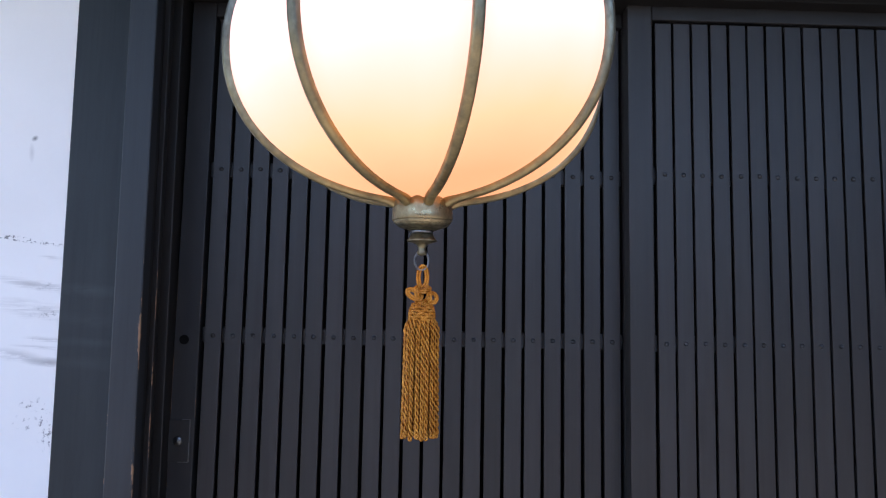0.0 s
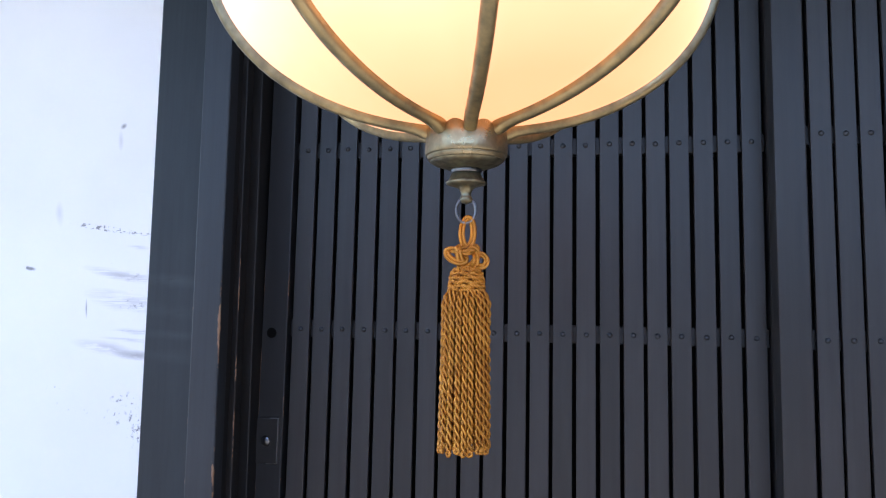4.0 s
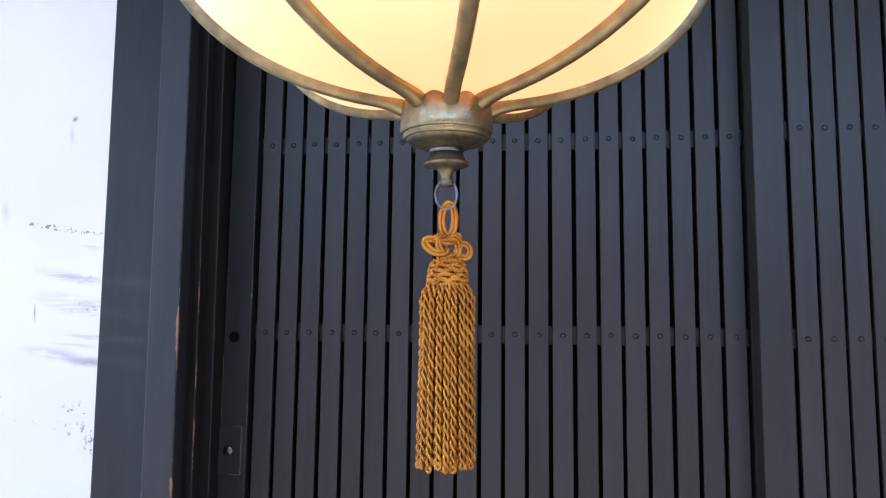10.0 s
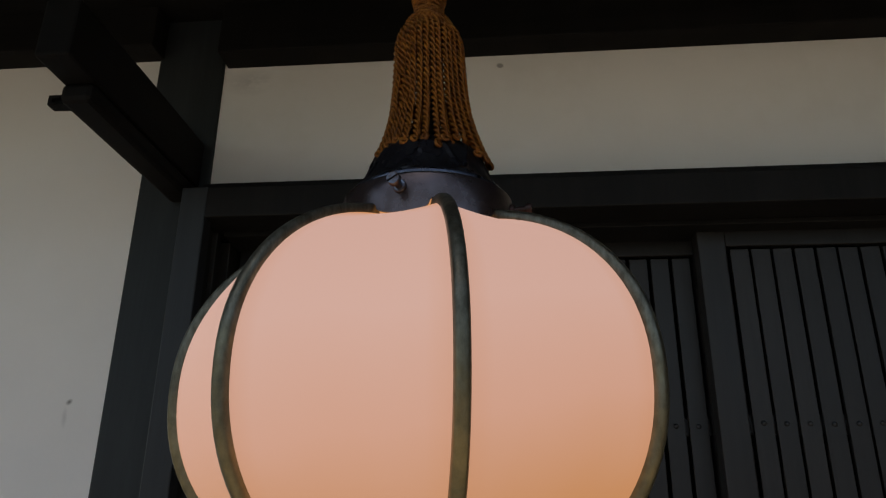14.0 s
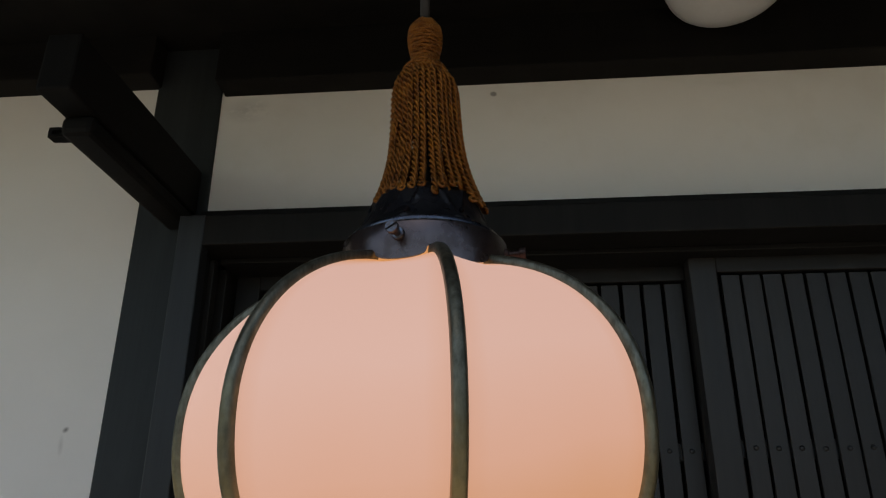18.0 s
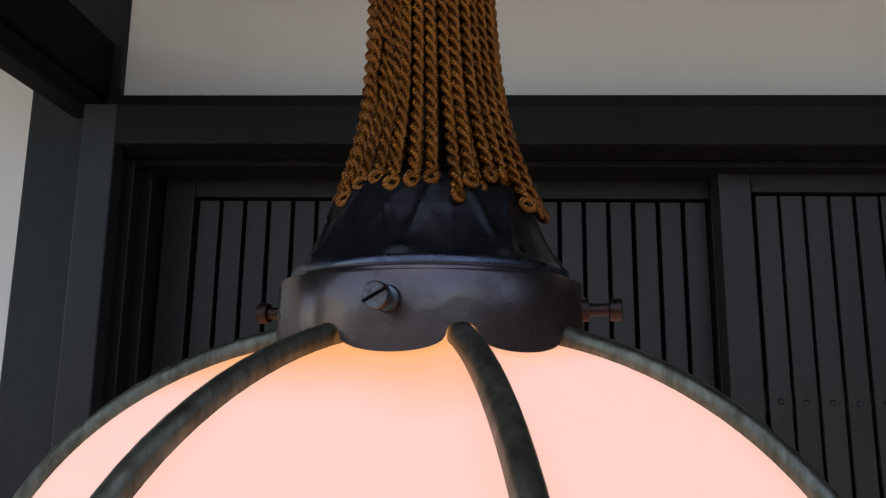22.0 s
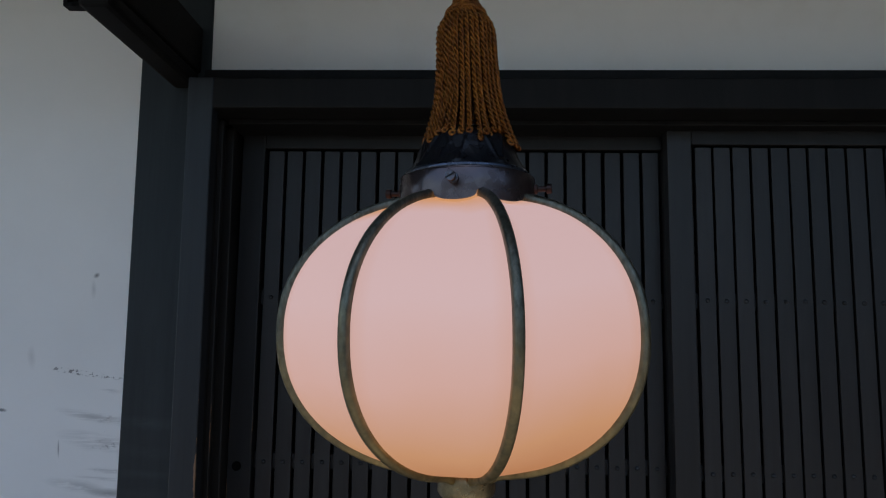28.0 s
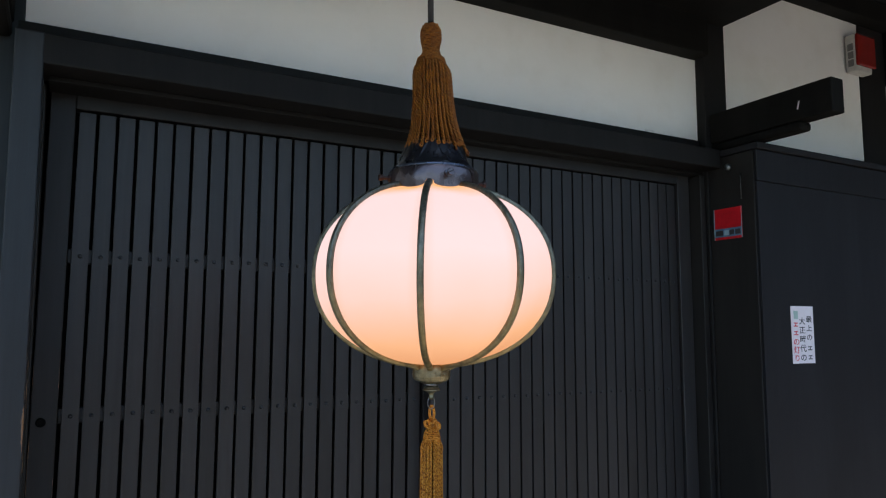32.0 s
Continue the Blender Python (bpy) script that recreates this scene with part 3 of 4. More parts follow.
lathe(bm, [(0.0, 0.0052), (0.0024, 0.0049), (0.0046, 0.0036), (0.0059, 0.0016), (0.0063, 0.0), (0.0063, -0.002)], 12)
bmesh.ops.remove_doubles(bm, verts=bm.verts, dist=1e-5)
bmesh.ops.rotate(bm, verts=bm.verts, cent=(0, 0, 0), matrix=Euler((radians(90), 0, 0)).to_matrix())
RIVET_MESH = mesh_of("rivet", bm, RIVET, "all")


def sliding_door(name, label, first, face, left, right, count, pitch, edge_wood):
    """A slatted door: first slat's centre, slat face, and the outer edges of the two stiles."""
    d = thing(name, label, "door", kind="structure")
    last = first + (count - 1) * pitch
    e0, e1 = first - SLAT_W / 2 - 0.0105, last + SLAT_W / 2 + 0.0105
    f = face - 0.008
    boxed("stile", (left, e0, f, face + 0.042, 0.12, 2.166), edge_wood, d)
    boxed("stile", (e1, right, f, face + 0.042, 0.12, 2.166), WOOD_SLAT, d)
    boxed("top_rail", (e0, e1, f, face + 0.042, 2.104, 2.166), WOOD_STILE, d)
    boxed("bottom_rail", (e0, e1, f, face + 0.042, 0.12, 0.194), WOOD_SLAT, d)
    # black sheet that stands for the shade between the slats
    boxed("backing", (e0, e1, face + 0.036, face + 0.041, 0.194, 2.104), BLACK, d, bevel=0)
    for z in RIVETS:
        boxed("cross_rail", (e0, e1, face + 0.0135, face + 0.035, z - 0.021, z + 0.021), WOOD_STILE, d)
    rng = random.Random(name)
    for i in range(count):
        s = part("slat", SLAT_MESH, WOOD_SLAT, d, at=pose(first + i * pitch + rng.uniform(-0.0006, 0.0006), face + rng.uniform(-0.0006, 0.0006), 0))
        for z in RIVETS:
            part("rivet", RIVET_MESH, RIVET, s, at=pose(rng.uniform(-0.001, 0.001), 0, z + rng.uniform(-0.0015, 0.0015)))
    return d


door_l = sliding_door("door_1", "closed black slatted wooden sliding door with a lock", -0.509, 1.915, -0.606, 0.62, 21, 0.0527, WOOD_STILE)
sliding_door("door_2", "closed black slatted wooden sliding door, overlapping in front", 0.672, 1.856, 0.574, 1.838, 22, 0.0507, WOOD_SLAT)

# lock and finger hole on the left door's stile
lock = boxed("lock_plate", (-0.605, -0.552, 1.9015, 1.906, 0.912, 1.020), WOOD_JAMB, door_l, "flush dark lock plate", 0.001)
bm = bmesh.new()
lathe(bm, [(0.0, 0.006), (0.0055, 0.006), (0.0062, 0.0045), (0.0095, 0.0045), (0.0115, 0.003), (0.012, 0.0), (0.012, -0.006)], 24)
bmesh.ops.rotate(bm, verts=bm.verts, cent=(0, 0, 0), matrix=Euler((radians(90), 0, 0)).to_matrix())
# thin grey lines along three sides of the plate
boxed("plate_edge", (-0.5522, -0.5512, 1.9005, 1.906, 0.914, 1.022), EDGE_GREY, lock, bevel=0)
boxed("plate_edge", (-0.572, -0.5524, 1.9005, 1.906, 1.0205, 1.0215), EDGE_GREY, lock, bevel=0)
boxed("plate_edge", (-0.578, -0.5524, 1.9005, 1.906, 0.9135, 0.9145), EDGE_GREY, lock, bevel=0)
part("key_cylinder", bm, STEEL, lock, "round steel key cylinder", "all", pose(-0.580, 1.9005, 0.967))
# the hole is a black disc, its inner shade painted
part("finger_hole", lathe(bmesh.new(), [(0.0, 0.0012), (0.0095, 0.0012), (0.012, 0.002), (0.0125, 0.0)], 24), BLACK, door_l, "black disc painted as the shade in a drilled hole", "all", pose(-0.580, 1.9062, 1.225, 90))

# ---- bracket arms ----


def bracket_arm(label, x, pinned):
    arm = thing("bracket_arm", label, "bracket", group="bracket arms")
    w = 0.037
    bm = bmesh.new()
    if pinned:
        box(bm, x - w, x + w, 1.22, 1.811, 2.287, 2.418, 0.006)
        part("beam", bm, WOOD_BEAM, arm)
        bm = bmesh.new()
        box(bm, x - w - 0.042, x - w - 0.016, 1.340, 1.366, 2.2555, 2.2630, 0.001)
        box(bm, x - w - 0.042, x - w - 0.016, 1.340, 1.366, 2.2710, 2.2785, 0.001)
        box(bm, x - w - 0.042, x - w - 0.033, 1.340, 1.366, 2.2630, 2.2710)
        box(bm, x - w - 0.022, x + w, 1.340, 1.366, 2.2555, 2.2640)
        part("peg", bm, WOOD_BEAM, arm, "slotted dark peg through the arm")
    else:
        box(bm, x - w, x + w, 1.22, 1.78, 2.28, 2.412, 0.006)
        part("beam", bm, WOOD_BEAM, arm)
        # pale slip on the side face stands for a bright slit
        part("pin_end", box(bmesh.new(), -0.002, 0.004, -0.0028, 0.0028, -0.016, 0.016, 0.001), PAPER, arm, "small pale slip drawn for a bright slit", at=pose(x - w, 1.356, 2.338, 14))
    bm = bmesh.new()
    box(bm, x - w + 0.002, x + w - 0.002, 1.31 if pinned else 1.352, 1.811 if pinned else 1.78, 2.243, 2.286 if pinned else 2.279, 0.012)
    part("corbel", bm, WOOD_BEAM, arm)
    return arm


bracket_arm("black timber arm with a peg, fixed to the post", -0.738, True)
bracket_arm("black timber arm with a pale slit, fixed to the post", 1.940, False)

# ---- shutter box ----
sb = thing("shutter_box", "smooth black wooden shutter box beside the sliding doors", "shutter box", kind="structure")
boxed("side_panel", (1.880, 1.908, 1.552, 1.774, 0.1, 2.204), WOOD_JAMB, sb)
boxed("top_cap", (1.872, 3.36, 1.522, 1.774, 2.206, 2.232), WOOD_BOX, sb, bevel=0.004)
boxed("top_rail", (1.882, 3.34, 1.536, 1.550, 2.076, 2.204), WOOD_BOX, sb)
boxed("bottom_rail", (1.882, 3.34, 1.536, 1.550, 0.1, 0.2), WOOD_BOX, sb)
boxed("panel", (1.883, 3.34, 1.539, 1.551, 0.202, 2.074), WOOD_BOX, sb, bevel=0.001)
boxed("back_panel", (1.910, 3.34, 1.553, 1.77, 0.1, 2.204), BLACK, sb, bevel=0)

note = thing("notice", "small white paper notice with handwritten columns on the shutter box", "notice", pose(2.118, 1.5378, 1.461) @ Matrix.Diagonal((1.34, 1, 1.02, 1)))
boxed("sheet", (-0.052, 0.052, -0.0012, 0.0006, -0.113, 0.113), PAPER, note, bevel=0)


def lettering(body, x, z, size, mat, parent):
    cu = bpy.data.curves.new("writing", "FONT")
    cu.body, cu.size, cu.align_x, cu.align_y, cu.extrude, cu.offset = body, size, "CENTER", "CENTER", 0.0001, 0.0004
    cu.materials.append(mat)
    ob = new("writing", cu)
    ob.parent = parent
    ob.matrix_basis = pose(x, -0.0016, z, 90)


for i, c in enumerate("大正時代の"):
    lettering(c, -0.002, 0.052 - i * 0.036, 0.030, INK, note)
for i, c in enumerate("最上の"):
    lettering(c, 0.030, 0.060 - i * 0.036, 0.028, INK, note)
for i, c in enumerate("の灯り"):
    lettering(c, -0.032, -0.03 - i * 0.032, 0.030, INK_RED, note)
boxed("stamp", (-0.040, -0.020, -0.0016, -0.0011, 0.062, 0.094), INK_GREEN, note, bevel=0)
for x0, z0, mt in ((-0.032, 0.042, INK_RED), (-0.032, 0.008, INK_RED), (0.030, -0.052, INK), (0.030, -0.088, INK)):
    boxed("brush_mark", (x0 - 0.009, x0 + 0.009, -0.0016, -0.0011, z0 + 0.002, z0 + 0.006), mt, note, bevel=0)
    boxed("brush_mark", (x0 - 0.010, x0 + 0.010, -0.0016, -0.0011, z0 - 0.010, z0 - 0.006), mt, note, bevel=0)
    boxed("brush_mark", (x0 - 0.002, x0 + 0.002, -0.0016, -0.0011, z0 - 0.006, z0 + 0.002), mt, note, bevel=0)

st = thing("sticker", "square red sticker with a blue strip on the shutter box side", "sticker", pose(1.879, 1.684, 1.918))
boxed("red_field", (-0.0012, 0.0006, -0.070, 0.070, -0.064, 0.066), STICKER_RED, st, bevel=0)
boxed("blue_strip", (-0.0018, -0.0013, -0.0665, 0.0655, -0.054, -0.018), STICKER_BLUE, st, bevel=0)
for y0, y1, mt in ((-0.062, -0.036, INK), (-0.030, -0.008, INK), (-0.004, 0.018, STICKER_PALE), (0.024, 0.062, INK)):
    boxed("mark", (-0.0023, -0.0019, y0, y1, -0.047, -0.026), mt, st, bevel=0)
boxed("edge", (-0.0018, -0.0013, 0.066, 0.070, -0.064, 0.066), STICKER_PALE, st, bevel=0)
boxed("edge", (-0.0018, -0.0013, -0.070, -0.067, -0.064, 0.066), STICKER_PALE, st, bevel=0)

latch = thing("door_hook", "small grey metal hook on the shutter box side", "hook", pose(1.879, 1.665, 2.152))
part("knob", lathe(bmesh.new(), [(0.0, 0.022), (0.010, 0.020), (0.016, 0.013), (0.015, 0.006), (0.008, 0.001), (0.008, 0)], 16), STEEL, latch, "", "all", pose(0, 0, 0, 0, -90, 0))
part("rod", tube(bmesh.new(), [(-0.004, -0.055, -0.035), (-0.004, -0.055, -0.14)], 0.002, 6), STEEL, latch, "", "all")

# ---- alarm lamp on the far post ----
al = thing("alarm_lamp", "grey enamel alarm box with a red lamp on the far post", "alarm lamp", pose(2.972, 1.811, 2.884))
boxed("case", (-0.006, 0.130, -0.056, -0.001, -0.086, 0.112), ALARM_BOX, al, bevel=0.006)
boxed("lamp", (-0.016, 0.140, -0.076, -0.0565, -0.062, 0.106), ALARM_RED, al, "red lamp lens", bevel=0.010)
for i in range(3):
    boxed("mark", (-0.0072, -0.0062, -0.044, -0.014, -0.058 + i * 0.042, -0.022 + i * 0.042), EDGE_GREY, al, bevel=0)

# ---- unlit ceiling light ----
cl = thing("ceiling_light", "round unlit white opal ceiling light under the soffit", "ceiling light", pose(0.688, 1.59, 2.83) @ Matrix.Diagonal((1.08, 1.08, 1.08, 1)))
part("rim", lathe(bmesh.new(), [(0.0, 0), (0.145, 0), (0.147, -0.02), (0.142, -0.042), (0.10, -0.044), (0.0, -0.044)], 48), ALARM_BOX, cl, "", "all")
part("dome", lathe(bmesh.new(), [(0.136, -0.036)] + [(0.139 * math.cos(a), -0.046 - 0.075 * math.sin(a)) for a in (0.0, 0.2, 0.4, 0.6, 0.8, 1.0, 1.2, 1.4, 1.53)], 48), OPAL_OFF, cl, "", "all")

# ---- lantern ----
# the globe leans toward the lane: z runs along its axis, 0 at its middle; cord and upper tassel hang nearly plumb
MID = 1.5813
AXIS = Vector((-0.0075, -0.0265, 1.0)).normalized()
LEAN = Matrix.Rotation(AXIS.angle(Vector((0, 0, 1))), 4, Vector((0, 0, 1)).cross(AXIS))
CENTRE = Vector((0.0387, 0.8067, MID))
HANG = Matrix.Translation(CENTRE) @ LEAN
CORD_LEAN = LEAN.inverted() @ Matrix.Rotation(radians(-0.75), 4, "Y")      # from the globe's axis to the cord's
SCREW_AZ = radians(-100.4)
RIB_AZ = radians(-77.4)
lantern = thing("pendant_lantern", "glowing oval opal-glass lantern with eight brass ribs, hanging", "lantern", HANG)
GA, GB, GT = 0.2157, 0.1632, 0.1612


def oval(phi, grow=0.0):
    """Radius and height on the globe's outline at latitude phi."""
    c, s = math.cos(phi), math.sin(phi)
    if s > 0:
        return (GA + grow) * max(c, 0.0) ** 0.896, (GT + grow) * s ** 0.938
    return (GA + grow) * max(c, 0.0) ** 0.928, -(GB + grow) * (-s) ** 0.896




def strip(bm, pts, az, half_w, half_t, n=20):
    """A cast rib swept along a meridian at azimuth az: a flat-faced bar with well rounded corners."""
    side = Vector((-math.sin(az), math.cos(az), 0))
    pts = [Vector(p) for p in pts]
    rings = []
    for i, p in enumerate(pts):
        t = (pts[min(i + 1, len(pts) - 1)] - pts[max(i - 1, 0)]).normalized()
        out = t.cross(side)
        ring = []
        for k in range(n):
            q = 2 * math.pi * k / n
            c, s_ = math.cos(q), math.sin(q)
            ring.append(bm.verts.new(p + side * half_w * math.copysign(abs(c) ** 0.75, c) + out * half_t * math.copysign(abs(s_) ** 0.75, s_)))
        rings.append(ring)
    for a, b in zip(rings, rings[1:]):
        for k in range(n):
            bm.faces.new((a[k], a[(k + 1) % n], b[(k + 1) % n], b[k]))
    bm.faces.new(rings[0][::-1])
    bm.faces.new(rings[-1])
    return bm


def panel(a):
    """0 at a rib, 1 in the middle of the pane between two ribs."""
    d = abs((a - RIB_AZ) / (math.pi / 4) % 1.0 - 0.5) * 2
    return 1 - d * d


lat = [radians(-84 + 156 * i / 56) for i in range(57)]
bm = bmesh.new()
lathe(bm, [oval(p) for p in lat] + [(0.0772, 0.158), (0.0768, 0.176)], 192,
      lambda i, a: -0.060 * max(0.0, math.sin(lat[i])) ** 2 * panel(a) * oval(lat[i])[1] if i < 57 else 0,
      lambda i, a, z: -0.058 * panel(a) * oval(lat[i])[0] if i < 57 else 0)
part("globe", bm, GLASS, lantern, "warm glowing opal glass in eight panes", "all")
for k in range(8):
    a = RIB_AZ + k * math.pi / 4
    pts = []
    for i in range(41):
        d = -78 + 150 * i / 40
        r, z = oval(radians(d), 0.0008)
        pts.append((r * math.cos(a), r * math.sin(a), z))
    pts = [(r * math.cos(a), r * math.sin(a), z) for r, z in ((0.0245, -0.1692), (0.0295, -0.1682), (0.0345, -0.1662), (0.0400, -0.1635))] + pts
    pts += [(r * math.cos(a), r * math.sin(a), z) for r, z in ((0.0745, 0.1570), (0.0690, 0.1590))]
    part("rib", strip(bmesh.new(), pts, a, 0.0056, 0.0061), BRASS_RIB, lantern, "", "all")


def lobed(az, sharp=0.6):
    return lambda a: abs(math.cos(4 * (a - az))) ** sharp


# collar over the globe's neck, scalloped between the ribs
# rows: (radius, height, how far the scallop pulls the row down)
COLLAR = [(0.0802, 0.1640, 1.0), (0.0823, 0.1640, 1.0), (0.0823, 0.1720, 0.55), (0.0823, 0.1818, 0.0), (0.0815, 0.1832, 0.0), (0.0778, 0.1835, 0.0),
          (0.0772, 0.1852, 0.0), (0.060, 0.1852, 0.0), (0.058, 0.180, 0.0), (0.0798, 0.179, 0.0), (0.0802, 0.1720, 0.55), (0.0802, 0.1640, 1.0)]
prof = [(r, z) for r, z, k in COLLAR]


def scallop(i, a):
    d = abs(((a - RIB_AZ) / (math.pi / 4) + 0.5) % 1.0 - 0.5) * math.pi / 4 * 0.0823     # way along the rim from the nearest rib
    if d < 0.0076:
        z = 0.1540 + 0.0056 * math.sqrt(1 - (d / 0.0076) ** 2)
    else:
        z = 0.1540 - 0.0075 * math.sqrt(max(0.0, 1 - ((0.0323 - d) / 0.0247) ** 2))
    return (z - 0.1640) * COLLAR[i][2]


bm = bmesh.new()
lathe(bm, prof, 448, scallop, None, False)
bmesh.ops.remove_doubles(bm, verts=bm.verts, dist=1e-6)
collar = part("collar", bm, BRONZE, lantern, "dark bronze scalloped collar", True)
for k in range(4):
    a = SCREW_AZ + k * math.pi / 2
    m = Matrix.Rotation(a, 4, "Z") @ Matrix.Translation((0.0815, 0, 0.1695)) @ Matrix.Rotation(radians(90), 4, "Y")
    bm = bmesh.new()
    lathe(bm, [(0.0062, -0.002), (0.0062, 0.003), (0.0055, 0.0042), (0.0035, 0.0044), (0.0035, 0.0142), (0.0056, 0.0146), (0.0060, 0.0155), (0.0060, 0.0200), (0.0055, 0.0209), (0.0, 0.0209)], 20)
    s = part("screw", bm, SCREW if k == 0 else SCREW_BROWN, lantern, "slotted steel thumb screw" if k == 0 else "rusty thumb screw with the lantern's glow painted in its colour", True, m)
    turn = (0.5, 1.2, 0.1, 2.2)[k]
    # slot drawn as a black bar, shade put into its colour
    part("slot", box(bmesh.new(), -0.0007, 0.0007, -0.0057, 0.0057, 0.0205, 0.0212), BLACK, s, "", at=Matrix.Rotation(turn, 4, "Z"))


def leaf_relief(i, a, z):
    """Eight soft overlapping leaves, pointed upward, with a midrib and two veins each."""
    f = min(max((z - 0.1915) / 0.048, 0.0), 1.0)
    fade = min(1.0, f * 9) * min(1.0, (1 - f) * 5)
    h = 0.0
    for shift, tall in ((0.0, 1.0), (0.5, 0.72)):
        u = ((a - SCREW_AZ) / (math.pi / 4) + shift) % 1.0 * 2 - 1
        g = min(f / tall, 1.0)
        edge = 0.98 * (1 - g) ** 0.6
        h += (0.0013 if shift == 0.0 else 0.0003) * math.exp(-((abs(u) - edge) / 0.11) ** 2) * (1 if g < 1 else 0)
        if shift == 0.0:
            h += 0.0005 * math.exp(-(u / 0.07) ** 2) * (1 - g)
    # a small boss where two leaves meet at the rim
    v = ((a - SCREW_AZ) / (math.pi / 4) + 0.5) % 1.0 - 0.5
    return h * fade + 0.0020 * math.exp(-(v / 0.13) ** 2 - ((z - 0.1945) / 0.0032) ** 2)


dome_prof = [(0.0735, 0.1842), (0.0738, 0.1870), (0.0732, 0.1890), (0.0722, 0.1905), (0.0700, 0.1935), (0.0672, 0.198), (0.0645, 0.203), (0.0622, 0.208), (0.0602, 0.213), (0.0585, 0.218), (0.0565, 0.223), (0.054, 0.229), (0.050, 0.235), (0.042, 0.241), (0.028, 0.246), (0.012, 0.248)]
dome_fine = [(r0 + (r1 - r0) * k / 4, z0 + (z1 - z0) * k / 4) for (r0, z0), (r1, z1) in zip(dome_prof, dome_prof[1:]) for k in range(4)] + [dome_prof[-1]]
part("leaf_dome", lathe(bmesh.new(), dome_fine, 288, None, leaf_relief), BRONZE_DARK, lantern, "black lacquered dome with leaf relief", "all")

part("rim_band", lathe(bmesh.new(), [(0.0700, 0.1853), (0.0758, 0.1855), (0.0762, 0.1862), (0.0757, 0.1898), (0.0748, 0.1907), (0.0700, 0.1909)], 96), RIM, lantern, "polished blue-black rim band", True)
part("stem", tube(bmesh.new(), [(0, 0, 0.245), (0, 0, 0.466)], 0.007, 12), CORD, lantern, "", "all", CORD_LEAN)

# foot: scalloped cup, turned bell, threaded washer and finial
lobc = lobed(SCREW_AZ, 0.55)
cup_prof = [(0.0304, -0.1745), (0.0318, -0.1730), (0.0332, -0.1737), (0.0338, -0.1772), (0.0341, -0.1815), (0.0342, -0.1845), (0.0336, -0.1862), (0.0322, -0.1868), (0.0322, -0.1886), (0.0312, -0.1902), (0.020, -0.1895), (0.020, -0.181), (0.0304, -0.1745)]
bm = bmesh.new()
lathe(bm, cup_prof, 160, lambda i, a: 0.0112 * lobc(a) if i in (0, 1, 12) else 0.0100 * lobc(a) if i == 2 else 0.0050 * lobc(a) if i == 3 else 0, None, False)
bmesh.ops.remove_doubles(bm, verts=bm.verts, dist=1e-6)
cup = part("foot_cup", bm, BRASS_CUP, lantern, "aged brass scalloped cup", True)
part("bell", lathe(bmesh.new(), [(0.0, -0.1892), (0.0300, -0.1897), (0.0296, -0.1912), (0.0272, -0.1930), (0.0236, -0.1942), (0.0204, -0.1949), (0.0180, -0.1957), (0.0160, -0.1970), (0.0, -0.1970)], 64), BRASS_DARK, cup, "", "all")
part("washer", lathe(bmesh.new(), [(0.0, -0.1968), (0.0122, -0.1968), (0.0126, -0.1974), (0.0126, -0.1996), (0.0122, -0.2002), (0.0, -0.2002)], 48), STEEL, cup, "bright steel washer", True)
part("finial", lathe(bmesh.new(), [(0.0, -0.2000), (0.0118, -0.2002), (0.0136, -0.2042), (0.0150, -0.2068), (0.0170, -0.2085), (0.0162, -0.2097), (0.0112, -0.2110), (0.0064, -0.2128), (0.0046, -0.2158), (0.0040, -0.2188), (0.0050, -0.2205), (0.0056, -0.2225), (0.0048, -0.2246), (0.0, -0.2262)], 48), BRASS_DARK, cup, "", "all")
ring_pts = [(0.0078 * math.cos(t), 0.0015 * math.cos(t), -0.2312 + 0.0105 * math.sin(t)) for t in (2 * math.pi * i / 40 for i in range(40))]
part("ring", tube(bmesh.new(), ring_pts, 0.0012, 8, True), STEEL, cup, "grey steel split ring", "all")

# hanging cord
part("flex", tube(bmesh.new(), [(0, 0, 0.467), (0, 0, 0.8), (0, 0, 1.252)], 0.0058, 12), CORD, lantern, "", "all", CORD_LEAN)

# ---- tassels ----


def twisted(path, pitch, ply_r, helix_r, plies=2, steps=9, sides=6, phase=0.0):
    """A cord of twisted plies along a path of points."""
    pts = [Vector(p) for p in path]
    lens = [0.0]
    for a, b in zip(pts, pts[1:]):
        lens.append(lens[-1] + (b - a).length)
    n = max(4, int(lens[-1] / abs(pitch) * steps))
    bm = bmesh.new()
    for q in range(plies):
        out = []
        for i in range(n + 1):
            s = lens[-1] * i / n
            j = min(max(k for k in range(len(lens)) if lens[k] <= s + 1e-9), len(pts) - 2)
            f = (s - lens[j]) / (lens[j + 1] - lens[j])
            c = pts[j].lerp(pts[j + 1], f)
            t = (pts[j + 1] - pts[j]).normalized()
            u = t.orthogonal().normalized()
            w = t.cross(u)
            ang = phase - 2 * math.pi * (s / pitch + q / plies)
            out.append(c + helix_r * (math.cos(ang) * u + math.sin(ang) * w))
        tube(bm, out, ply_r, sides)
    return bm


def profile_at(profile, z):
    for (r0, z0), (r1, z1) in zip(profile, profile[1:]):
        if z1 <= z <= z0:
            return r0 + (r1 - r0) * (z0 - z) / (z0 - z1)
    return profile[-1][0] if z < profile[-1][1] else profile[0][0]


rng = random.Random(11)
UP_PROF = [(0.0255, 0.393), (0.0325, 0.386), (0.0355, 0.374), (0.0362, 0.341), (0.0380, 0.306), (0.0410, 0.281), (0.0465, 0.258), (0.0545, 0.234), (0.0590, 0.224)]
upper = thing("upper_tassel", "gold-brown twisted cord tassel above the lantern", "tassel", HANG @ CORD_LEAN)
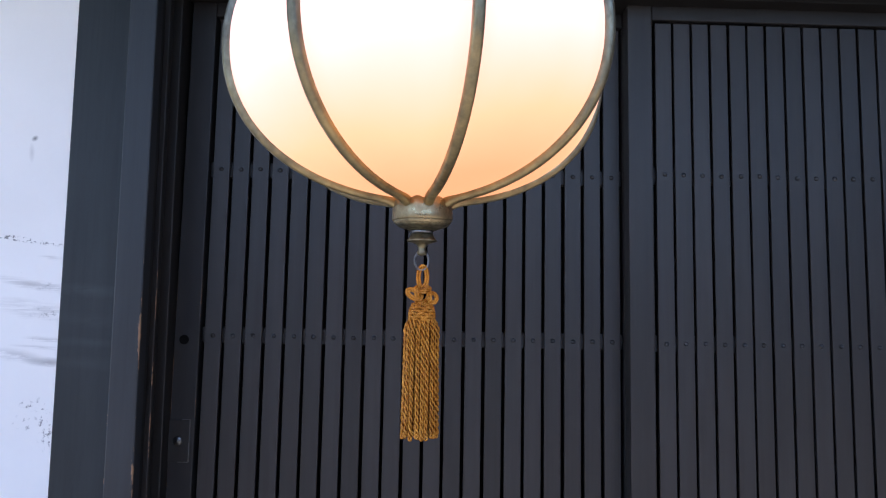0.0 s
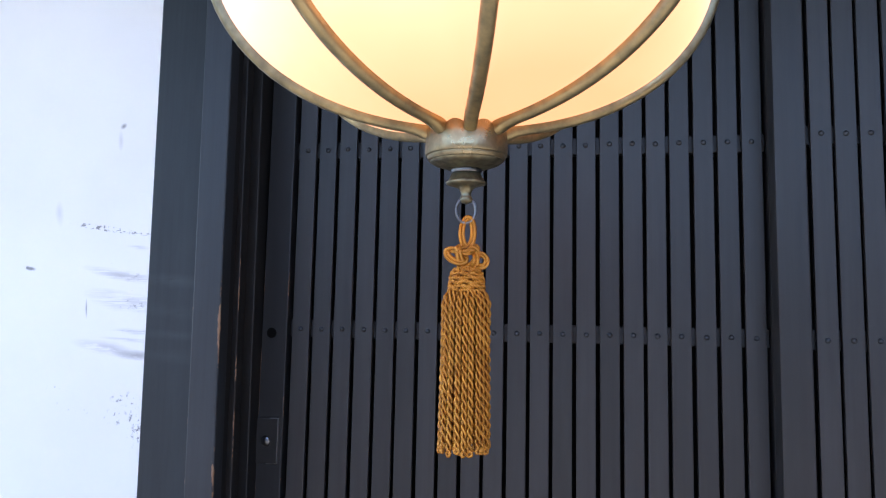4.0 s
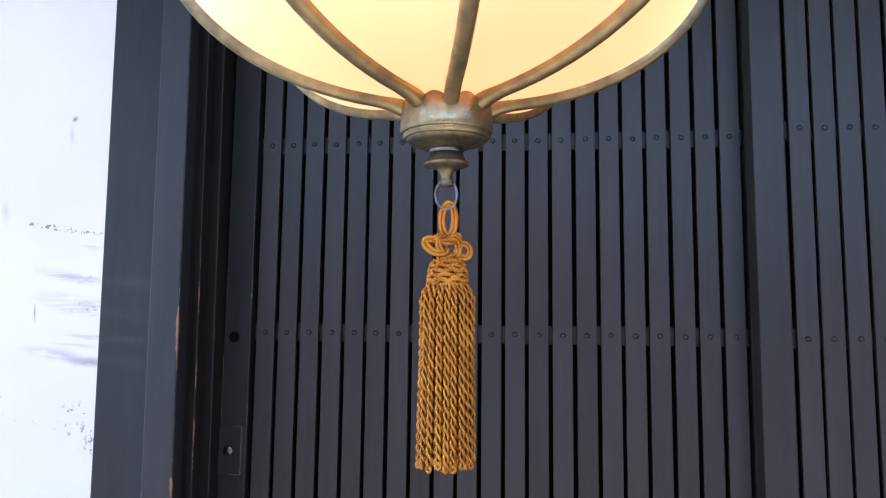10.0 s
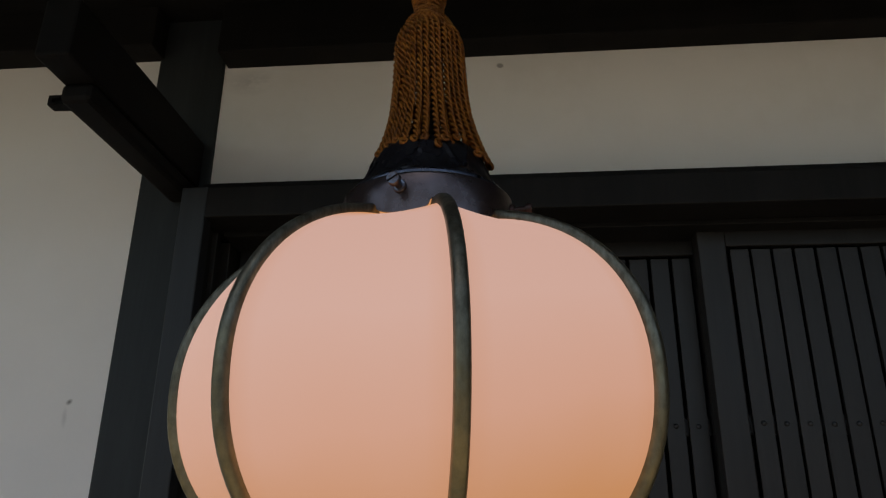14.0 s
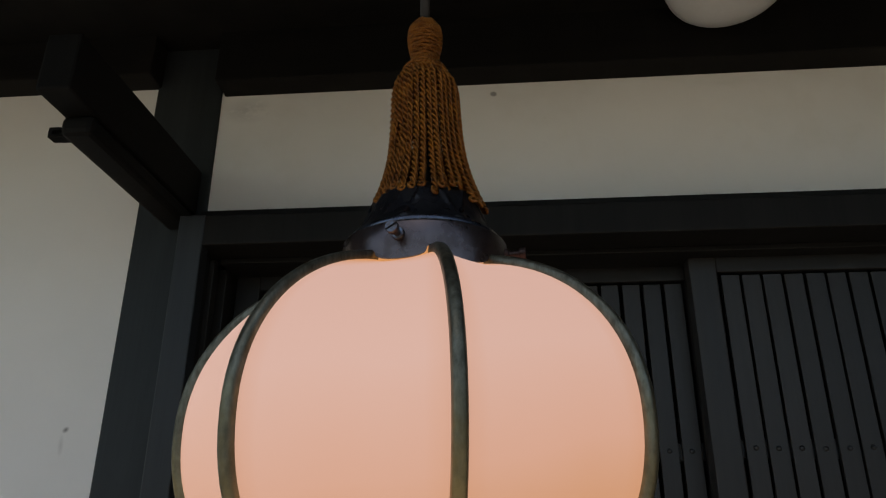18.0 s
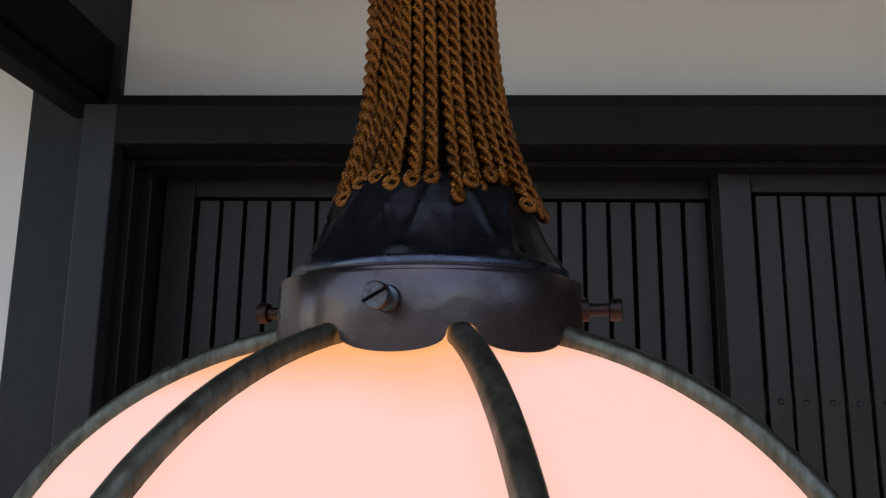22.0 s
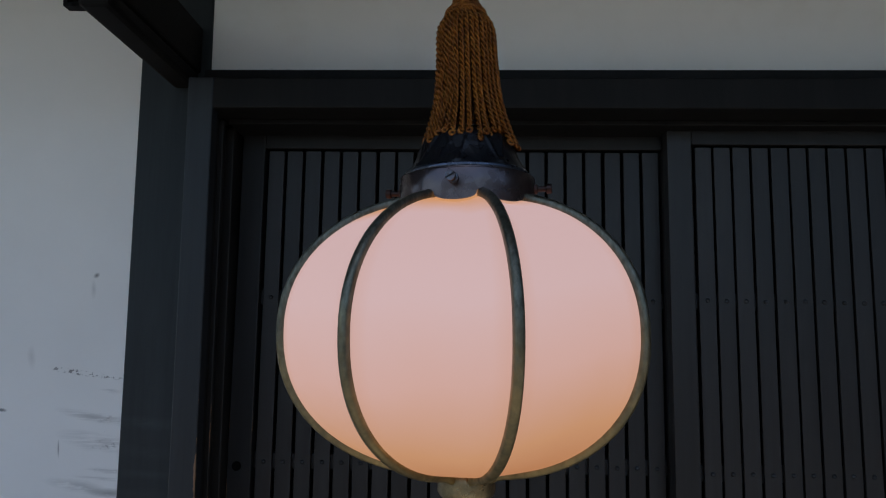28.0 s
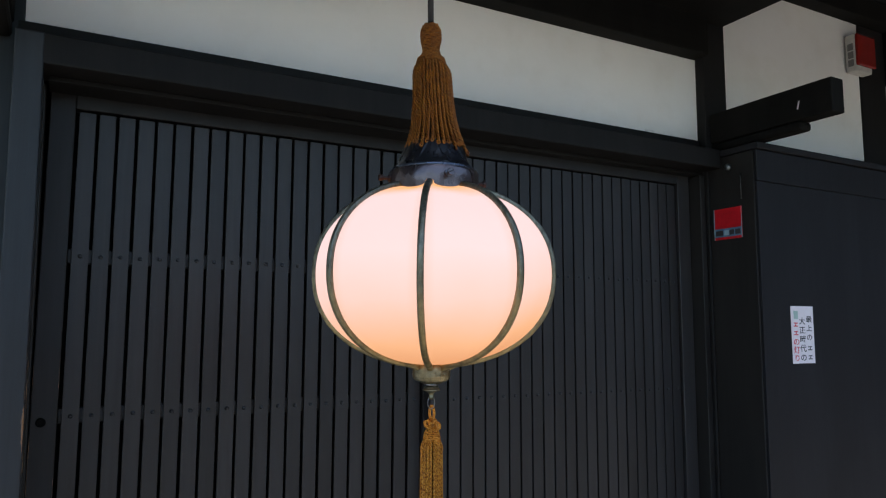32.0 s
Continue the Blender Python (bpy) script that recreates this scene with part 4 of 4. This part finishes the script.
HEAD_PROF = [(0.006, 0.4685), (0.0125, 0.4665), (0.0172, 0.4590), (0.0185, 0.4480), (0.0178, 0.4370), (0.0155, 0.4270), (0.0140, 0.4185), (0.0165, 0.4100), (0.0215, 0.4020), (0.0242, 0.3960), (0.0248, 0.3905), (0.0200, 0.3885)]
# knob body in the dark groove colour: painted shade between the braids
knob = part("head", lathe(bmesh.new(), [(r - 0.0004, z) for r, z in HEAD_PROF], 48), GROOVE_SHADE, upper, "netted gold-brown cord knob", "all")
for i in range(15):
    z = 0.4665 - i * 0.0043
    r = profile_at(HEAD_PROF, z)
    circle = [(r * math.cos(t), r * math.sin(t), z + 0.0009 * math.sin(6 * t + 2.1 * i)) for t in (2 * math.pi * k / 48 for k in range(49))]
    part("braid", twisted(circle, 0.0068 * (1 if i % 2 else -1), 0.00135, 0.00100, 2, 9, 6, i * 1.3), THREAD_UP, knob, "", "all")
for r, z, way in ((0.0238, 0.4005, 1), (0.0252, 0.3955, -1)):
    circle = [(r * math.cos(t), r * math.sin(t), z + 0.0005 * math.sin(5 * t)) for t in (2 * math.pi * k / 48 for k in range(49))]
    part("tie", twisted(circle, 0.0095 * way, 0.0016, 0.0013, 2, 9, 6), THREAD_UP, upper, "", "all")


def fringe_cord(parent, prof, az, z0, z1, inset, pitch, ply, helix, mat, loop, sway, slant=0.0):
    path = []
    for i in range(15):
        z = z0 + (z1 - z0) * i / 14
        f = i / 14
        r = profile_at(prof, z) - inset
        a = az + sway * f * f
        x, y = r * math.cos(a) + slant * (z0 - z), r * math.sin(a) - 1.4 * slant * (z0 - z)
        if slant:
            gap = -0.62 * r
            x += math.copysign(0.0040, x - gap) * math.exp(-((z - 0.300) / 0.015) ** 2) * math.exp(-((x - gap) / 0.0065) ** 2)
        path.append((x, y, z))
    bm = twisted(path, pitch, ply, helix, 2, 9, 6, rng.uniform(0, 6.3))
    # the cord doubles back in a small loop at its end
    end, before = Vector(path[-1]), Vector(path[-2])
    down = (end - before).normalized()
    out = Vector((-end.y, end.x, 0)).normalized()
    spin = rng.uniform(-0.9, 0.9)
    out = (out * math.cos(spin) + Vector((end.x, end.y, 0)).normalized() * math.sin(spin)).normalized()
    c = end + down * loop
    tube(bm, [c + loop * (math.cos(t) * out + math.sin(t) * down) for t in (2 * math.pi * k / 14 for k in range(14))], ply * 1.25, 6, True)
    # inner tube coloured dark, as painted shade between the two plies
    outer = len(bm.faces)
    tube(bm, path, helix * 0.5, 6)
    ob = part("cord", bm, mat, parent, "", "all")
    ob.data.materials.append(GROOVE_SHADE)
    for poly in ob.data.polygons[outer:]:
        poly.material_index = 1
    return ob


N_UP = 33
for k in range(N_UP):
    az = SCREW_AZ + 2 * math.pi * (k + rng.uniform(-0.13, 0.13)) / N_UP
    fringe_cord(upper, UP_PROF, az, 0.391, 0.2330 + rng.uniform(-0.010, 0.007), rng.uniform(0.0, 0.0026), rng.uniform(0.0142, 0.0156), 0.00150, 0.00198, THREAD_UP, 0.0032, rng.uniform(-0.035, 0.035), 0.026)
for k in range(24):
    az = 2 * math.pi * (k + rng.uniform(-0.3, 0.3)) / 24
    fringe_cord(upper, UP_PROF, az, 0.387, 0.238 + rng.uniform(-0.012, 0.008), 0.0066, 0.0148, 0.00150, 0.00198, THREAD_UP, 0.0030, rng.uniform(-0.08, 0.08), 0.026)

# lower tassel hangs plumb from the ring
TOP = HANG @ Vector((0.0015, 0, -0.2390))
lower = thing("lower_tassel", "golden twisted cord tassel with a knotted loop, hanging from a ring", "tassel", Matrix.Translation(TOP))


def strands(points, gap, r, closed=True, count=2):
    """Side-by-side strands of one flat-laid cord."""
    bm = bmesh.new()
    pts = [Vector(p) for p in points]
    n = len(pts)
    for s in range(count):
        off = (s - (count - 1) / 2) * gap
        line = []
        for i, p in enumerate(pts):
            a = pts[(i - 1) % n] if closed else pts[max(0, i - 1)]
            b = pts[(i + 1) % n] if closed else pts[min(n - 1, i + 1)]
            t = (b - a).normalized()
            nrm = t.cross(Vector((0, 1, 0.0)))
            nrm = nrm.normalized() if nrm.length > 0.05 else Vector((1, 0, 0))
            line.append(p + nrm * off)
        tube(bm, line, r, 8, closed)
    return bm


def ellipse(cx, cz, a, b, tilt, depth, y0=0.0, n=36, wave=1):
    out = []
    for i in range(n):
        t = 2 * math.pi * i / n
        x, z = a * math.cos(t), b * math.sin(t)
        out.append((cx + x * math.cos(tilt) - z * math.sin(tilt), y0 + depth * math.sin(wave * t + 0.6), cz + x * math.sin(tilt) + z * math.cos(tilt)))
    return out


part("hanging_loop", strands(ellipse(0.0, -0.0105, 0.0048, 0.0120, 0.0, 0.0012), 0.0026, 0.00150), THREAD_LOW, lower, "", "all")
knot = part("knot", strands(ellipse(-0.0088, -0.0300, 0.0082, 0.0042, -0.45, 0.0022, -0.002), 0.0027, 0.00155), THREAD_LOW, lower, "looped ornamental knot", "all")
part("ear", strands(ellipse(0.0115, -0.0335, 0.0044, 0.0052, 0.35, 0.0018, -0.001), 0.0024, 0.00145), THREAD_LOW, knot, "", "all")
part("crossing", strands(ellipse(0.0010, -0.0310, 0.0062, 0.0085, 0.75, 0.0035, -0.0025, 36, 2), 0.0026, 0.0015), THREAD_LOW, knot, "", "all")
part("crossing", strands(ellipse(0.0010, -0.0325, 0.0050, 0.0098, -0.6, 0.0032, -0.0015, 36, 2), 0.0026, 0.0015), THREAD_LOW, knot, "", "all")
part("wrap", strands(ellipse(0.0, -0.0240, 0.0078, 0.0030, 0.05, 0.0040, 0.0), 0.0024, 0.00150), THREAD_LOW, knot, "", "all")
# cap body coloured dark, as painted shade between the braided rows
head = part("head", lathe(bmesh.new(), [(0.0, -0.0405), (0.0085, -0.0410), (0.0112, -0.0430), (0.0122, -0.0470), (0.0126, -0.0540), (0.0128, -0.0605), (0.0, -0.0606)], 32), GROOVE_SHADE, lower, "golden cord cap braided in rows", "all")
for i, (r, z) in enumerate(((0.0102, -0.0418), (0.0120, -0.0448), (0.0130, -0.0482), (0.0135, -0.0516), (0.0137, -0.0549), (0.0133, -0.0580))):
    circle = [(r * math.cos(t), r * math.sin(t), z + 0.0008 * math.sin(7 * t + 2.1 * i)) for t in (2 * math.pi * k / 48 for k in range(49))]
    part("braid", twisted(circle, 0.0052 * (1 if i % 2 else -1), 0.00118, 0.00092, 2, 9, 6, i * 1.3), THREAD_LOW, head, "", "all")
LOW_PROF = [(0.0128, -0.0575), (0.0165, -0.0588), (0.0182, -0.0612), (0.0189, -0.066), (0.0188, -0.10), (0.0194, -0.14), (0.0200, -0.19)]
rng = random.Random(5)
N_LOW = 21
for k in range(N_LOW):
    az = 2 * math.pi * (k + rng.uniform(-0.14, 0.14)) / N_LOW
    fringe_cord(lower, LOW_PROF, az, -0.0580, -0.1805 + rng.uniform(-0.003, 0.004), rng.uniform(0.0, 0.0012), rng.uniform(0.0136, 0.0148), 0.00112, 0.00152, THREAD_LOW, 0.0019, rng.uniform(-0.04, 0.04))
for k in range(15):
    az = 2 * math.pi * (k + rng.uniform(-0.3, 0.3)) / 15
    fringe_cord(lower, LOW_PROF, az, -0.0615, -0.1780 + rng.uniform(-0.004, 0.004), 0.0055, 0.0142, 0.00112, 0.00152, THREAD_LOW, 0.0019, rng.uniform(-0.04, 0.04))
